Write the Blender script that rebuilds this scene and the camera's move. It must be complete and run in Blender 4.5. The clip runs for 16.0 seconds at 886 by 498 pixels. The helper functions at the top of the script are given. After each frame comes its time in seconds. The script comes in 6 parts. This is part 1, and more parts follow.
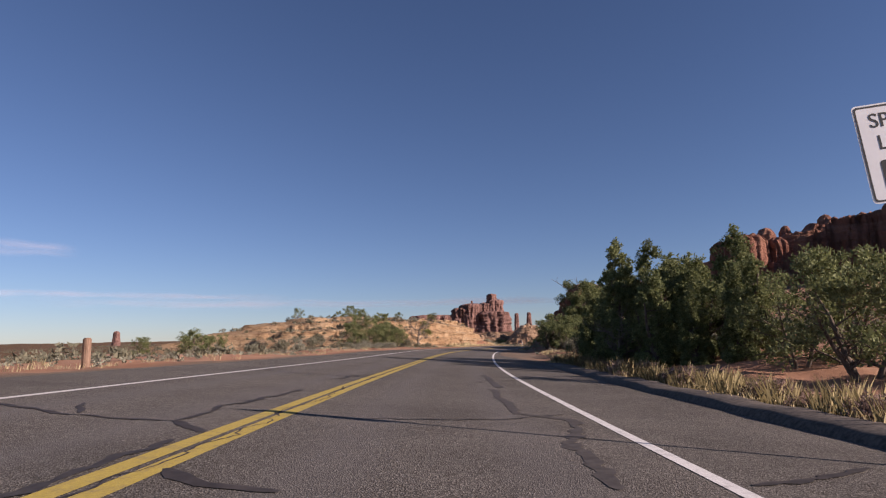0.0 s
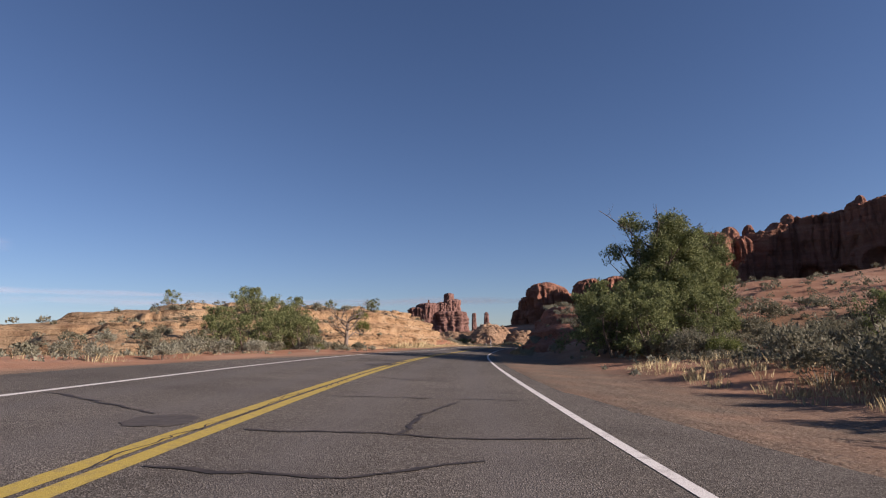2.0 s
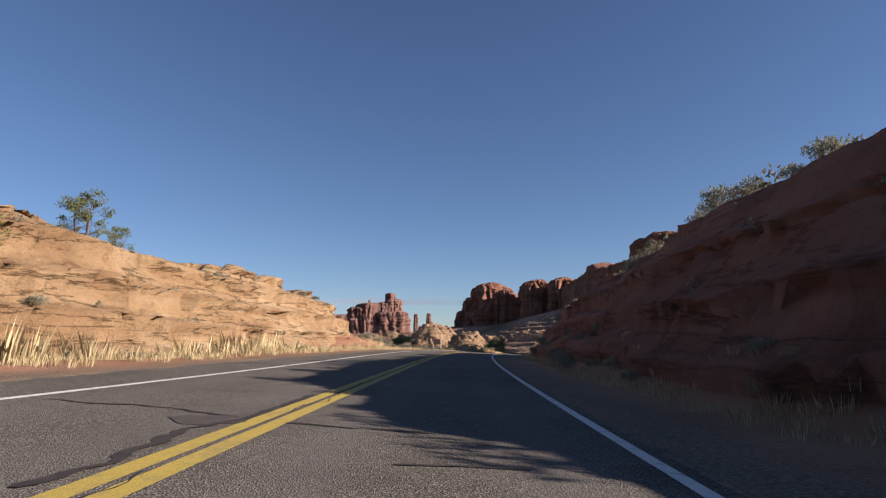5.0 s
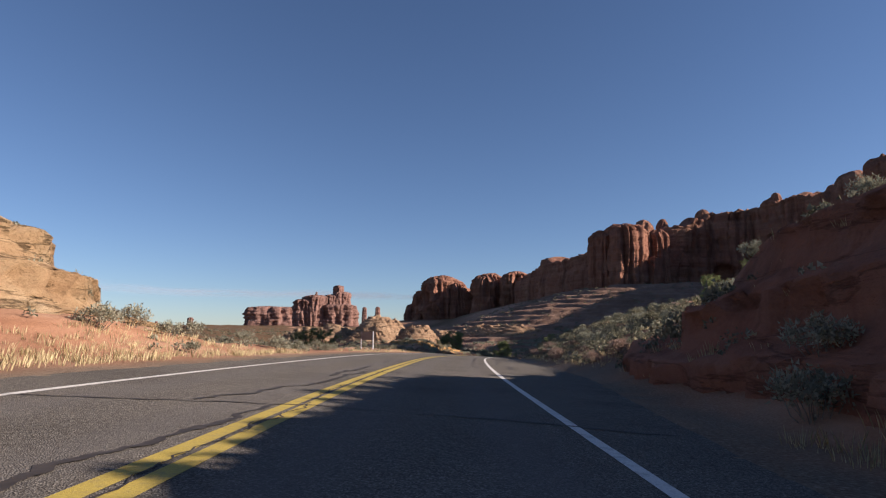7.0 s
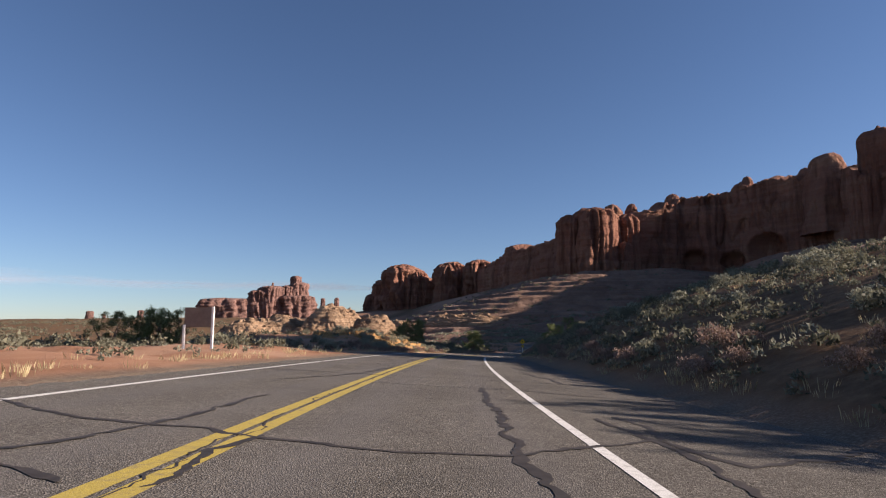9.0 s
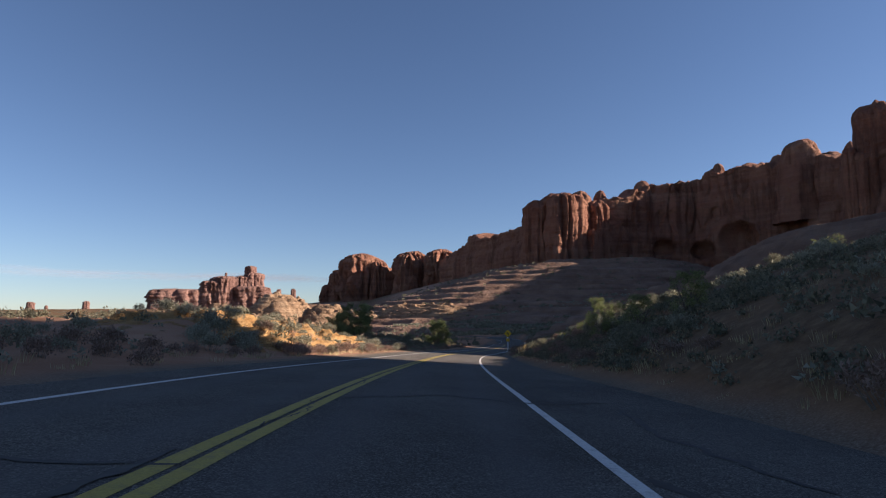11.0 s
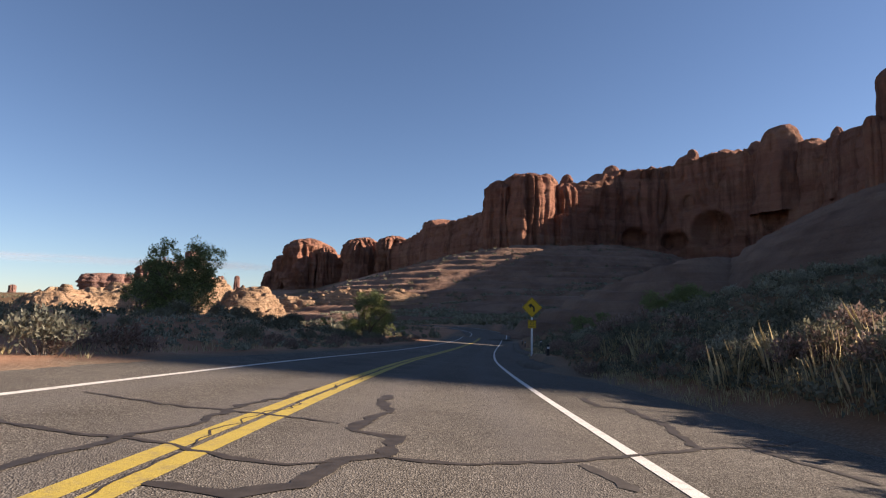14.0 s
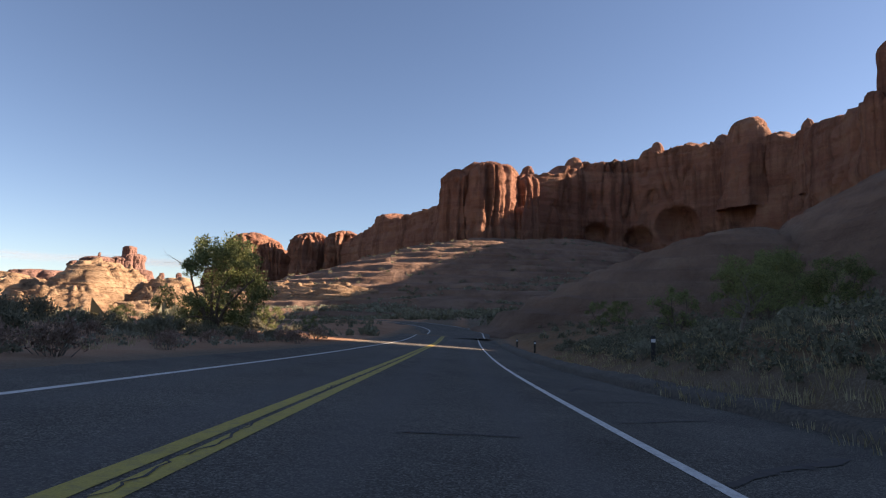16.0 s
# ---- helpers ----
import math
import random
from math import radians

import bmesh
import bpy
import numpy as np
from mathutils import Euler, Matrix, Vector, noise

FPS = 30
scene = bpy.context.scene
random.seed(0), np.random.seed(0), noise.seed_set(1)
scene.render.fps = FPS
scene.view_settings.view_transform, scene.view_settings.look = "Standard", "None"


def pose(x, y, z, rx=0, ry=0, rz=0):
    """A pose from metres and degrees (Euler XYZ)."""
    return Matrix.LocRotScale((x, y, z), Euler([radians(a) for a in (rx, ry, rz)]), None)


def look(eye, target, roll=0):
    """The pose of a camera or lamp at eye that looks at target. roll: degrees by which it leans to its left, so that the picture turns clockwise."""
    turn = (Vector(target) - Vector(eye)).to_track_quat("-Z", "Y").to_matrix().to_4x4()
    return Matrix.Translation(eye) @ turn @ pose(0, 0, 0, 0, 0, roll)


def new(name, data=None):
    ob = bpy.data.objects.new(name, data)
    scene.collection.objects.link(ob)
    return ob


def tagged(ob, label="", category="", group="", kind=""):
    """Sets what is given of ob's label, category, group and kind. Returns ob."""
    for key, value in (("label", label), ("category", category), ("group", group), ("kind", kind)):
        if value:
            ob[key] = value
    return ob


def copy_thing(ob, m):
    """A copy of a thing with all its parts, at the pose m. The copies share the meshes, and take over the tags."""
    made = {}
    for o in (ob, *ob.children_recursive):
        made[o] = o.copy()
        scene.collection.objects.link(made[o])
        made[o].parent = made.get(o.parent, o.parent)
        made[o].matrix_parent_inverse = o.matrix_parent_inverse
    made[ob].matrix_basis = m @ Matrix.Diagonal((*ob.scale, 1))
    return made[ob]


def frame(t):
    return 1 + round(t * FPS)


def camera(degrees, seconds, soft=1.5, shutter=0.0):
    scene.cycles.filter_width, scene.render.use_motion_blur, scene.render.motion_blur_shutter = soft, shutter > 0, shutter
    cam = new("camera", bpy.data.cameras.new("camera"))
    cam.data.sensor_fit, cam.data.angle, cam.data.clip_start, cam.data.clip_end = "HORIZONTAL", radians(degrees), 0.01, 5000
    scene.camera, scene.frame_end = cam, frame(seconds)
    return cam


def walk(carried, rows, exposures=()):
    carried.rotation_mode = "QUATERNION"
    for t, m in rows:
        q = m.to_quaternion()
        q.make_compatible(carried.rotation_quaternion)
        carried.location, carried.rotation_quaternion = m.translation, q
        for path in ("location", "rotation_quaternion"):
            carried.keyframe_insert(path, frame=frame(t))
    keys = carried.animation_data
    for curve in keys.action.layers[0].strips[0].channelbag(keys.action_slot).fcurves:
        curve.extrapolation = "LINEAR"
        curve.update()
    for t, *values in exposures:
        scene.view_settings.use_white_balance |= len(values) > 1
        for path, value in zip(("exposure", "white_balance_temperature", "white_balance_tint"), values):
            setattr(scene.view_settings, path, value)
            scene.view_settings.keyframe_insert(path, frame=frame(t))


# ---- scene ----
cam = camera(72.6, 16.0, soft=1.15)
PATH = [
    (0, (5.000, -1.500, 0.900), (5.004, 0.477, 1.203), -1.1),
    (0.5, (5.116, 8.419, 0.799), (5.159, 10.397, 1.093), -1.5),
    (1, (5.420, 18.392, 0.719), (5.497, 20.368, 1.021), -1.7),
    (1.5, (5.907, 28.502, 0.705), (6.016, 30.475, 1.010), -1.2),
    (2, (6.575, 38.762, 0.693), (6.719, 40.734, 0.994), -0.9),
    (2.5, (7.409, 48.954, 0.728), (7.587, 50.923, 1.031), -0.7),
    (3, (8.396, 59.007, 0.634), (8.608, 60.973, 0.934), -0.8),
    (3.5, (9.542, 69.008, 0.566), (9.788, 70.970, 0.868), -0.8),
    (4, (10.854, 79.008, 0.495), (11.131, 80.965, 0.799), -0.7),
    (4.5, (12.362, 89.178, 0.399), (12.668, 91.131, 0.703), -0.6),
    (5, (14.065, 99.423, 0.272), (14.394, 101.372, 0.577), -0.2),
    (7.5, (25.136, 149.318, 0.235), (25.659, 151.228, 0.515), 0.3),
    (8, (27.803, 158.877, 0.083), (28.353, 160.780, 0.355), 0.2),
    (8.5, (30.571, 168.190, -0.059), (31.147, 170.086, 0.208), 0.1),
    (9, (33.448, 177.322, -0.220), (34.059, 179.209, 0.040), -0.1),
    (11.5, (49.416, 221.104, -1.495), (50.169, 222.943, -1.266), 0.1),
    (12, (52.955, 229.684, -1.918), (53.724, 231.517, -1.695), 0.2),
    (12.5, (56.607, 238.217, -2.354), (57.395, 240.042, -2.135), 0.2),
    (13, (60.389, 246.741, -2.773), (61.203, 248.555, -2.557), 0.5),
    (13.5, (64.335, 255.313, -3.165), (65.179, 257.114, -2.950), 0.6),
    (14, (68.428, 263.879, -3.546), (69.301, 265.666, -3.331), 1.1),
    (14.5, (72.688, 272.443, -3.935), (73.591, 274.216, -3.726), 1.4),
    (15, (77.064, 280.874, -4.324), (77.999, 282.630, -4.114), 1.5),
    (15.5, (81.588, 289.192, -4.850), (82.558, 290.928, -4.637), 1.4),
    (16, (86.182, 297.216, -5.238), (87.188, 298.930, -5.018), 1.3),
]
walk(cam, [(t, look(eye, target, roll)) for t, eye, target, roll in PATH],
     exposures=[(0, .66, 6050, 27), (2.5, .72, 6000, 22), (5, .96, 6050, 18), (9, 1.0, 6100, 18), (11, 1.14, 6250, 18), (12.5, 1.4, 6450, 18), (14.3, 1.38, 6650, 18), (16, 1.78, 7300, 20)])

# ---- light ----
SUN_AZ, SUN_EL = 111.5, 22.0
az, el = radians(SUN_AZ), radians(SUN_EL)
sun_dir = Vector((math.sin(az) * math.cos(el), math.cos(az) * math.cos(el), math.sin(el)))
world = bpy.data.worlds.new("sky")
scene.world = world
world.use_nodes = True
wt = world.node_tree
wt.nodes.clear()
sky = wt.nodes.new("ShaderNodeTexSky")
sky.sky_type = "NISHITA"
sky.sun_disc = False
sky.sun_elevation, sky.sun_rotation = el, az
sky.altitude, sky.air_density, sky.dust_density, sky.ozone_density = 1500, 1.0, 0.5, 3.0
bg = wt.nodes.new("ShaderNodeBackground")
bg.inputs["Strength"].default_value = 0.051
wout = wt.nodes.new("ShaderNodeOutputWorld")
wt.links.new(sky.outputs[0], bg.inputs["Color"])
wt.links.new(bg.outputs[0], wout.inputs["Surface"])
sun = new("sun", bpy.data.lights.new("sun", "SUN"))
sun.data.energy, sun.data.angle, sun.data.color = 5.0, radians(0.55), (1.0, 0.86, 0.68)
sun.matrix_world = look(sun_dir * 100, (0, 0, 0))


# ---- small helpers ----
def smooth(a, b, x):
    t = np.clip((np.asarray(x, float) - a) / (b - a), 0, 1)
    return t * t * (3 - 2 * t)


_perm = np.random.RandomState(7).permutation(512)
_grad = np.random.RandomState(8).normal(size=(512, 3))
_grad /= np.linalg.norm(_grad, axis=1)[:, None]


def pnoise(p):
    """Gradient noise of points (n, 3), about -0.7 to 0.7."""
    p = np.asarray(p, float)
    i = np.floor(p).astype(np.int64)
    f = p - i
    w = f * f * f * (f * (f * 6 - 15) + 10)
    out = 0.0
    for dx in (0, 1):
        for dy in (0, 1):
            for dz in (0, 1):
                h = _perm[(_perm[(_perm[(i[..., 0] + dx) & 511] + i[..., 1] + dy) & 511] + i[..., 2] + dz) & 511]
                g = (_grad[h] * (f - (dx, dy, dz))).sum(-1)
                wx = w[..., 0] if dx else 1 - w[..., 0]
                wy = w[..., 1] if dy else 1 - w[..., 1]
                wz = w[..., 2] if dz else 1 - w[..., 2]
                out = out + g * wx * wy * wz
    return out


def fbm(p, octaves=4, gain=0.5):
    p = np.asarray(p, float)
    total, amp = 0.0, 1.0
    for k in range(octaves):
        total = total + amp * pnoise(p * 2.0 ** k + 17.3 * k)
        amp *= gain
    return total


def stack(x, y, z=0.0):
    x, y, z = np.broadcast_arrays(np.asarray(x, float), np.asarray(y, float), np.asarray(z, float))
    return np.stack([x, y, z], -1)


def mesh_from(name, verts, faces, material=None, smoothed=True):
    me = bpy.data.meshes.new(name)
    v = np.ascontiguousarray(np.asarray(verts, dtype=np.float32).reshape(-1, 3))
    f = np.ascontiguousarray(np.asarray(faces, dtype=np.int32))
    me.vertices.add(len(v))
    me.vertices.foreach_set("co", v.ravel())
    me.loops.add(f.size)
    me.loops.foreach_set("vertex_index", f.ravel())
    me.polygons.add(len(f))
    me.polygons.foreach_set("loop_start", np.arange(0, f.size, f.shape[1], dtype=np.int32))
    me.update(calc_edges=True)
    me.validate()
    if material is not None:
        me.materials.append(material)
    if smoothed:
        me.polygons.foreach_set("use_smooth", np.ones(len(me.polygons), dtype=bool))
    me.update()
    return me


def grid_faces(rows, cols, wrap=False):
    r, c = np.meshgrid(np.arange(rows - 1), np.arange(cols if wrap else cols - 1), indexing="ij")
    r, c = r.ravel(), c.ravel()
    d = (c + 1) % cols
    return np.stack([r * cols + c, r * cols + d, (r + 1) * cols + d, (r + 1) * cols + c], -1)


def part(name, bm, material, parent, label=""):
    me = bpy.data.meshes.new(name)
    bm.to_mesh(me)
    bm.free()
    me.materials.append(material)
    ob = new(name, me)
    ob.parent = parent
    if label:
        ob["label"] = label
    return ob


def part_mesh(name, me, parent, label=""):
    ob = new(name, me)
    ob.parent = parent
    if label:
        ob["label"] = label
    return ob


# ---- the road's line ----
# heading along the driven line, in radians clockwise from +y, and height of the surface
S_END = 350.0


def heading(s):
    s = np.clip(s, -200, S_END)
    t = np.clip(s, 0, 313) / 100
    h = 0.001837 + 0.206458 * t - 0.109919 * t ** 2 + 0.112619 * t ** 3 - 0.04643 * t ** 4 + 0.006536 * t ** 5
    return h + np.where(s > 313, 0.00108 * (s - 313), 0) + np.where(s < 0, 0.0016 * s, 0)


_s = np.arange(-200, 700.01, 0.5)
_h = heading(_s)
_x = np.concatenate([[0], np.cumsum((np.sin(_h)[1:] + np.sin(_h)[:-1]) * 0.25)])
_y = np.concatenate([[0], np.cumsum((np.cos(_h)[1:] + np.cos(_h)[:-1]) * 0.25)])
_x, _y = _x - np.interp(0, _s, _x) + 5.0, _y - np.interp(0, _s, _y) - 1.5
Z_S = (-200, -60, 0, 30, 60, 100, 150, 180, 230, 256, 285, 313, 335, 352, 366, 380, 410, 480, 700)
Z_Z = (0.8, 0.35, 0.02, -0.22, -0.27, -0.56, -0.68, -1.1, -2.44, -3.64, -4.84, -6.15, -6.95, -7.35, -7.7, -7.5, -6.9, -6.3, -5.0)
_zf = np.interp(_s, Z_S, Z_Z)
_k = np.hanning(61)
_z = np.convolve(np.pad(_zf, 30, mode="edge"), _k / _k.sum(), mode="valid")


def line(s, u=0.0):
    """World x, y of a place s metres along and u to the right of the driven line."""
    s, u = np.broadcast_arrays(np.asarray(s, float), np.asarray(u, float))
    h = heading(s)
    return np.interp(s, _s, _x) + u * np.cos(h), np.interp(s, _s, _y) - u * np.sin(h)


def road_z(s):
    return np.interp(s, _s, _z)


# offsets of the painted lines from the driven line
LINE_S = (-60, 5, 25, 46, 78, 91, 112, 157, 190, 231, 263, 281, 295, 306, 345, 700)
LINE_R = (2.0, 1.95, 1.68, 1.68, 1.57, 1.45, 1.65, 1.5, 1.5, 1.45, 1.55, 1.69, 1.93, 2.02, 2.0, 2.0)
LINE_C = (-2.1, -2.08, -2.14, -2.43, -2.3, -2.05, -1.66, -1.84, -1.96, -1.86, -1.88, -1.76, -1.8, -1.76, -1.72, -1.7)
LINE_L = (-5.9, -5.85, -5.75, -5.8, -6.3, -5.7, -4.5, -5.05, -5.3, -4.95, -4.7, -4.5, -4.5, -4.45, -4.5, -4.6)


def soft_line(values, s):
    q = np.linspace(-9, 9, 9)
    return np.mean([np.interp(np.asarray(s, float) + d, LINE_S, values) for d in q], axis=0)


def lane_r(s):
    return soft_line(LINE_R, s)


def lane_c(s):
    return soft_line(LINE_C, s)


def lane_l(s):
    return soft_line(LINE_L, s)


CROSS = -0.055


def paved_right(s):
    return np.interp(s, (-80, 38, 54, 140, 165, 295, 303, 310, 316, 322, 329, 338, 350, 700), (4.5, 4.4, 2.2, 1.75, 4.9, 4.7, 3.05, 3.15, 4.5, 5.4, 4.6, 4.1, 3.9, 3.6)) + 0.12 * pnoise(stack(np.asarray(s, float) / 1.7, 3.3))


def paved_left(s):
    return -np.interp(s, (-80, 55, 75, 700), (9.5, 8.6, 6.3, 6.2)) + 0.12 * pnoise(stack(np.asarray(s, float) / 1.9, 8.1))


# ---- the ground's height, relative to the road ----
def cut_bank(s):
    return np.interp(s, (56, 74, 84, 95, 103, 112, 128, 145, 156, 161, 166, 174), (0, 0.2, 1.0, 2.2, 2.9, 4.9, 4.7, 4.3, 4.0, 2.2, 1.3, 0.3))


def outcrop(s, u):
    """The slickrock hump beside the road: height over the road."""
    foot = -np.interp(s, (80, 118, 165, 185), (15.0, 11.5, 11.5, 14.0))
    width = np.interp(s, (80, 112, 124, 165, 190), (24.0, 15.0, 6.5, 8.0, 18.0))
    rise = smooth(0, 1, (foot - u) / width)
    along = smooth(74, 126, s) * (1 - smooth(163, 187, s))
    back = 1 - smooth(44, 68, -u)
    return (5.7 + 0.7 * smooth(18, 42, -u)) * rise * along * back


def rel(s, u):
    s, u = np.broadcast_arrays(np.asarray(s, float), np.asarray(u, float))
    w = stack(s, u)
    z = CROSS * np.clip(u, -8, 6)
    left, right = -u, u
    # left of the road
    z = z - 0.02 * np.clip(left - 12, 0, 60) * (1 - smooth(60, 100, s))
    z = z + np.maximum(outcrop(s, u) - 1.5, 0)
    z = z + 1.2 * smooth(8.6, 13.5, left) * (1 - smooth(17, 30, left)) * smooth(148, 160, s) * (1 - smooth(164, 186, s))
    z = z + 0.25 * smooth(8, 12, left) * smooth(185, 200, s)
    z = z + 1.9 * smooth(8.5, 15.5, left) * (1 - smooth(24, 45, left)) * smooth(238, 256, s) * (1 - smooth(276, 298, s))
    z = z + 1.4 * smooth(9, 16, left) * (1 - smooth(26, 50, left)) * smooth(296, 310, s) * (1 - smooth(322, 340, s))
    # right of the road
    slope = np.interp(s, (-60, 10, 60, 90, 150, 190, 215, 232, 250, 272, 280, 290, 300, 320, 345), (0.04, 0.05, 0.07, 0.10, 0.15, 0.27, 0.34, 0.38, 0.36, 0.37, 0.27, 0.26, 0.28, 0.24, 0.12))
    cut = cut_bank(s) * smooth(4.4, 8.6, right)
    z = z + cut - 1.1 * smooth(84, 93, s) * smooth(0.2, 1.4, cut) * (1 - smooth(11.0, 12.6, right))
    steep = slope * 1.25 * smooth(160, 175, s) + slope * (1 - smooth(160, 175, s))
    z = z + steep * (np.clip(right, 5.0, 13) - 5.0) + 0.8 * slope * (np.clip(right, 13, 24) - 13)
    z = z + np.interp(s, (-60, 60, 110, 230, 345), (0.05, 0.09, 0.10, 0.07, 0.05)) * np.clip(right - 24, 0, 80)
    z = z + 0.6 * smooth(3.1, 4.2, right) * smooth(297, 303, s) * (1 - smooth(309, 314, s)) + 0.3 * smooth(5.2, 6.4, right) * smooth(309, 316, s)
    # ditch-like unevenness off the road
    off = smooth(7.2, 13, left) + smooth(5.2, 9, right)
    z = z + off * (0.55 * fbm(w / 9.0, 3) + 0.22 * fbm(w / 2.3 + 40, 3))
    return z


WALL = [(267, 1234, 32), (323, 1200, 33), (375, 1143, 38), (390, 1030, 48), (389, 920, 50), (380, 789, 50), (345, 668, 45), (388, 656, 48), (463, 684, 48), (503, 645, 44), (505, 569, 38), (470, 490, 32)]


def far_z(x, y):
    """The land away from the road."""
    x, y = np.broadcast_arrays(np.asarray(x, float), np.asarray(y, float))
    z = -7.0 + 0.021 * np.clip(y - 350, 0, 2300) - 0.018 * np.clip(-x - 250, 0, 900)
    best = np.full(x.shape, 1e9)
    foot = np.zeros(x.shape)
    for (ax, ay, aw), (bx, by, bw) in zip(WALL, WALL[1:]):
        t = np.clip(((x - ax) * (bx - ax) + (y - ay) * (by - ay)) / ((bx - ax) ** 2 + (by - ay) ** 2), 0, 1)
        d = np.hypot(x - ax - t * (bx - ax), y - ay - t * (by - ay))
        near = d < best
        best, foot = np.where(near, d, best), np.where(near, aw + t * (bw - aw), foot)
    ramp = (1 - smooth(10, 240, best)) ** 1.2
    z = z * (1 - ramp) + (foot + 4) * ramp
    z = z - 14.0 * np.exp(-((x - 70) / 62.0) ** 2) * smooth(375, 450, y) * (1 - smooth(610, 700, y))
    w = stack(x, y)
    return z + 3.2 * fbm(w / 90.0, 4) + 1.0 * fbm(w / 22.0 + 9, 3)


def ground_z(s, u):
    """World height of the ground at s, u."""
    s, u = np.broadcast_arrays(np.asarray(s, float), np.asarray(u, float))
    x, y = line(s, u)
    near = road_z(s) + rel(s, u)
    away = np.maximum(smooth(60, 115, np.abs(u)), smooth(400, 470, s))
    return near * (1 - away) + far_z(x, y) * away


# ---- materials ----
def shader(name, rough=0.9, spec=0.2):
    m = bpy.data.materials.new(name)
    m.use_nodes = True
    nt = m.node_tree
    b = nt.nodes["Principled BSDF"]
    b.inputs["Roughness"].default_value = rough
    b.inputs["Specular IOR Level"].default_value = spec
    return m, nt, b


def coords(nt, scale=(1, 1, 1)):
    tc = nt.nodes.new("ShaderNodeNewGeometry")
    mp = nt.nodes.new("ShaderNodeMapping")
    mp.inputs["Scale"].default_value = scale
    nt.links.new(tc.outputs["Position"], mp.inputs["Vector"])
    return mp.outputs["Vector"]


def noise_tex(nt, vec, scale, detail=5, rough=0.6, distort=0.0):
    n = nt.nodes.new("ShaderNodeTexNoise")
    n.inputs["Scale"].default_value, n.inputs["Detail"].default_value = scale, detail
    n.inputs["Roughness"].default_value, n.inputs["Distortion"].default_value = rough, distort
    nt.links.new(vec, n.inputs["Vector"])
    return n.outputs["Fac"]


def ramp(nt, fac, stops):
    r = nt.nodes.new("ShaderNodeValToRGB")
    r.color_ramp.elements.remove(r.color_ramp.elements[1])
    r.color_ramp.elements[0].position, r.color_ramp.elements[0].color = stops[0][0], (*stops[0][1], 1)
    for p, c in stops[1:]:
        r.color_ramp.elements.new(p).color = (*c, 1)
    nt.links.new(fac, r.inputs["Fac"])
    return r.outputs["Color"]


def grey(v):
    return (v, v, v)


def mix(nt, fac, a, b, mode="MIX"):
    n = nt.nodes.new("ShaderNodeMix")
    n.data_type, n.blend_type = "RGBA", mode
    for value, socket in ((fac, n.inputs[0]), (a, n.inputs[6]), (b, n.inputs[7])):
        if isinstance(value, (int, float)):
            socket.default_value = value
        elif isinstance(value, tuple):
            socket.default_value = (*value, 1)
        else:
            nt.links.new(value, socket)
    return n.outputs[2]


def bump(nt, b, height, strength, distance):
    n = nt.nodes.new("ShaderNodeBump")
    n.inputs["Strength"].default_value, n.inputs["Distance"].default_value = strength, distance
    nt.links.new(height, n.inputs["Height"])
    if b.inputs["Normal"].is_linked:
        nt.links.new(b.inputs["Normal"].links[0].from_socket, n.inputs["Normal"])
    nt.links.new(n.outputs["Normal"], b.inputs["Normal"])


def attribute(nt, name):
    a = nt.nodes.new("ShaderNodeAttribute")
    a.attribute_name = name
    return a.outputs["Fac"]


def plain(name, color, rough=0.6, metal=0.0, spread=0.12, scale=6.0):
    m, nt, b = shader(name, rough, 0.3)
    v = coords(nt)
    n = noise_tex(nt, v, scale)
    lo, hi = tuple(c * (1 - spread) for c in color), tuple(min(1, c * (1 + spread)) for c in color)
    nt.links.new(ramp(nt, n, [(0.3, lo), (0.7, hi)]), b.inputs["Base Color"])
    b.inputs["Metallic"].default_value = metal
    return m


def sandstone(name, dark, mid, light, grain=1.0, strata=1.0, streak=0.0, joints=0.0):
    """Layered red rock: bands along z, blotches, dark varnish streaks, cracks in relief."""
    m, nt, b = shader(name, 0.92, 0.1)
    v = coords(nt)
    flat = coords(nt, (0.06 * strata, 0.06 * strata, 1.3 * strata))
    band = noise_tex(nt, flat, 1.0 / grain, 6, 0.65, 0.4)
    blotch = noise_tex(nt, v, 0.35 / grain, 6, 0.6, 0.3)
    fine = noise_tex(nt, v, 9.0 / grain, 6, 0.7)
    c = ramp(nt, band, [(0.28, dark), (0.5, mid), (0.72, light)])
    c = mix(nt, 0.55, c, ramp(nt, blotch, [(0.3, dark), (0.52, mid), (0.75, light)]))
    c = mix(nt, 0.35, c, ramp(nt, fine, [(0.25, grey(0.45)), (0.75, grey(1.0))]), "MULTIPLY")
    split = noise_tex(nt, coords(nt, (0.16, 0.16, 1.5)), 0.6 / grain, 6, 0.6, 0.3)
    crack = ramp(nt, split, [(0.485, grey(1)), (0.498, grey(0.3)), (0.502, grey(0.3)), (0.515, grey(1))])
    c = mix(nt, joints, c, crack, "MULTIPLY")
    if streak:
        run = noise_tex(nt, coords(nt, (1.0, 1.0, 0.07)), 0.5 / grain, 5, 0.7, 0.2)
        c = mix(nt, ramp(nt, run, [(0.52, grey(0)), (0.68, grey(streak))]), c, tuple(x * 0.35 for x in dark))
    nt.links.new(c, b.inputs["Base Color"])
    if joints:
        bump(nt, b, crack, 0.6, 0.2 * grain)
    bump(nt, b, band, 0.5, 0.6 * grain)
    bump(nt, b, noise_tex(nt, v, 1.6 / grain, 8, 0.7), 0.85, 0.45 * grain)
    bump(nt, b, fine, 0.5, 0.05 * grain)
    return m


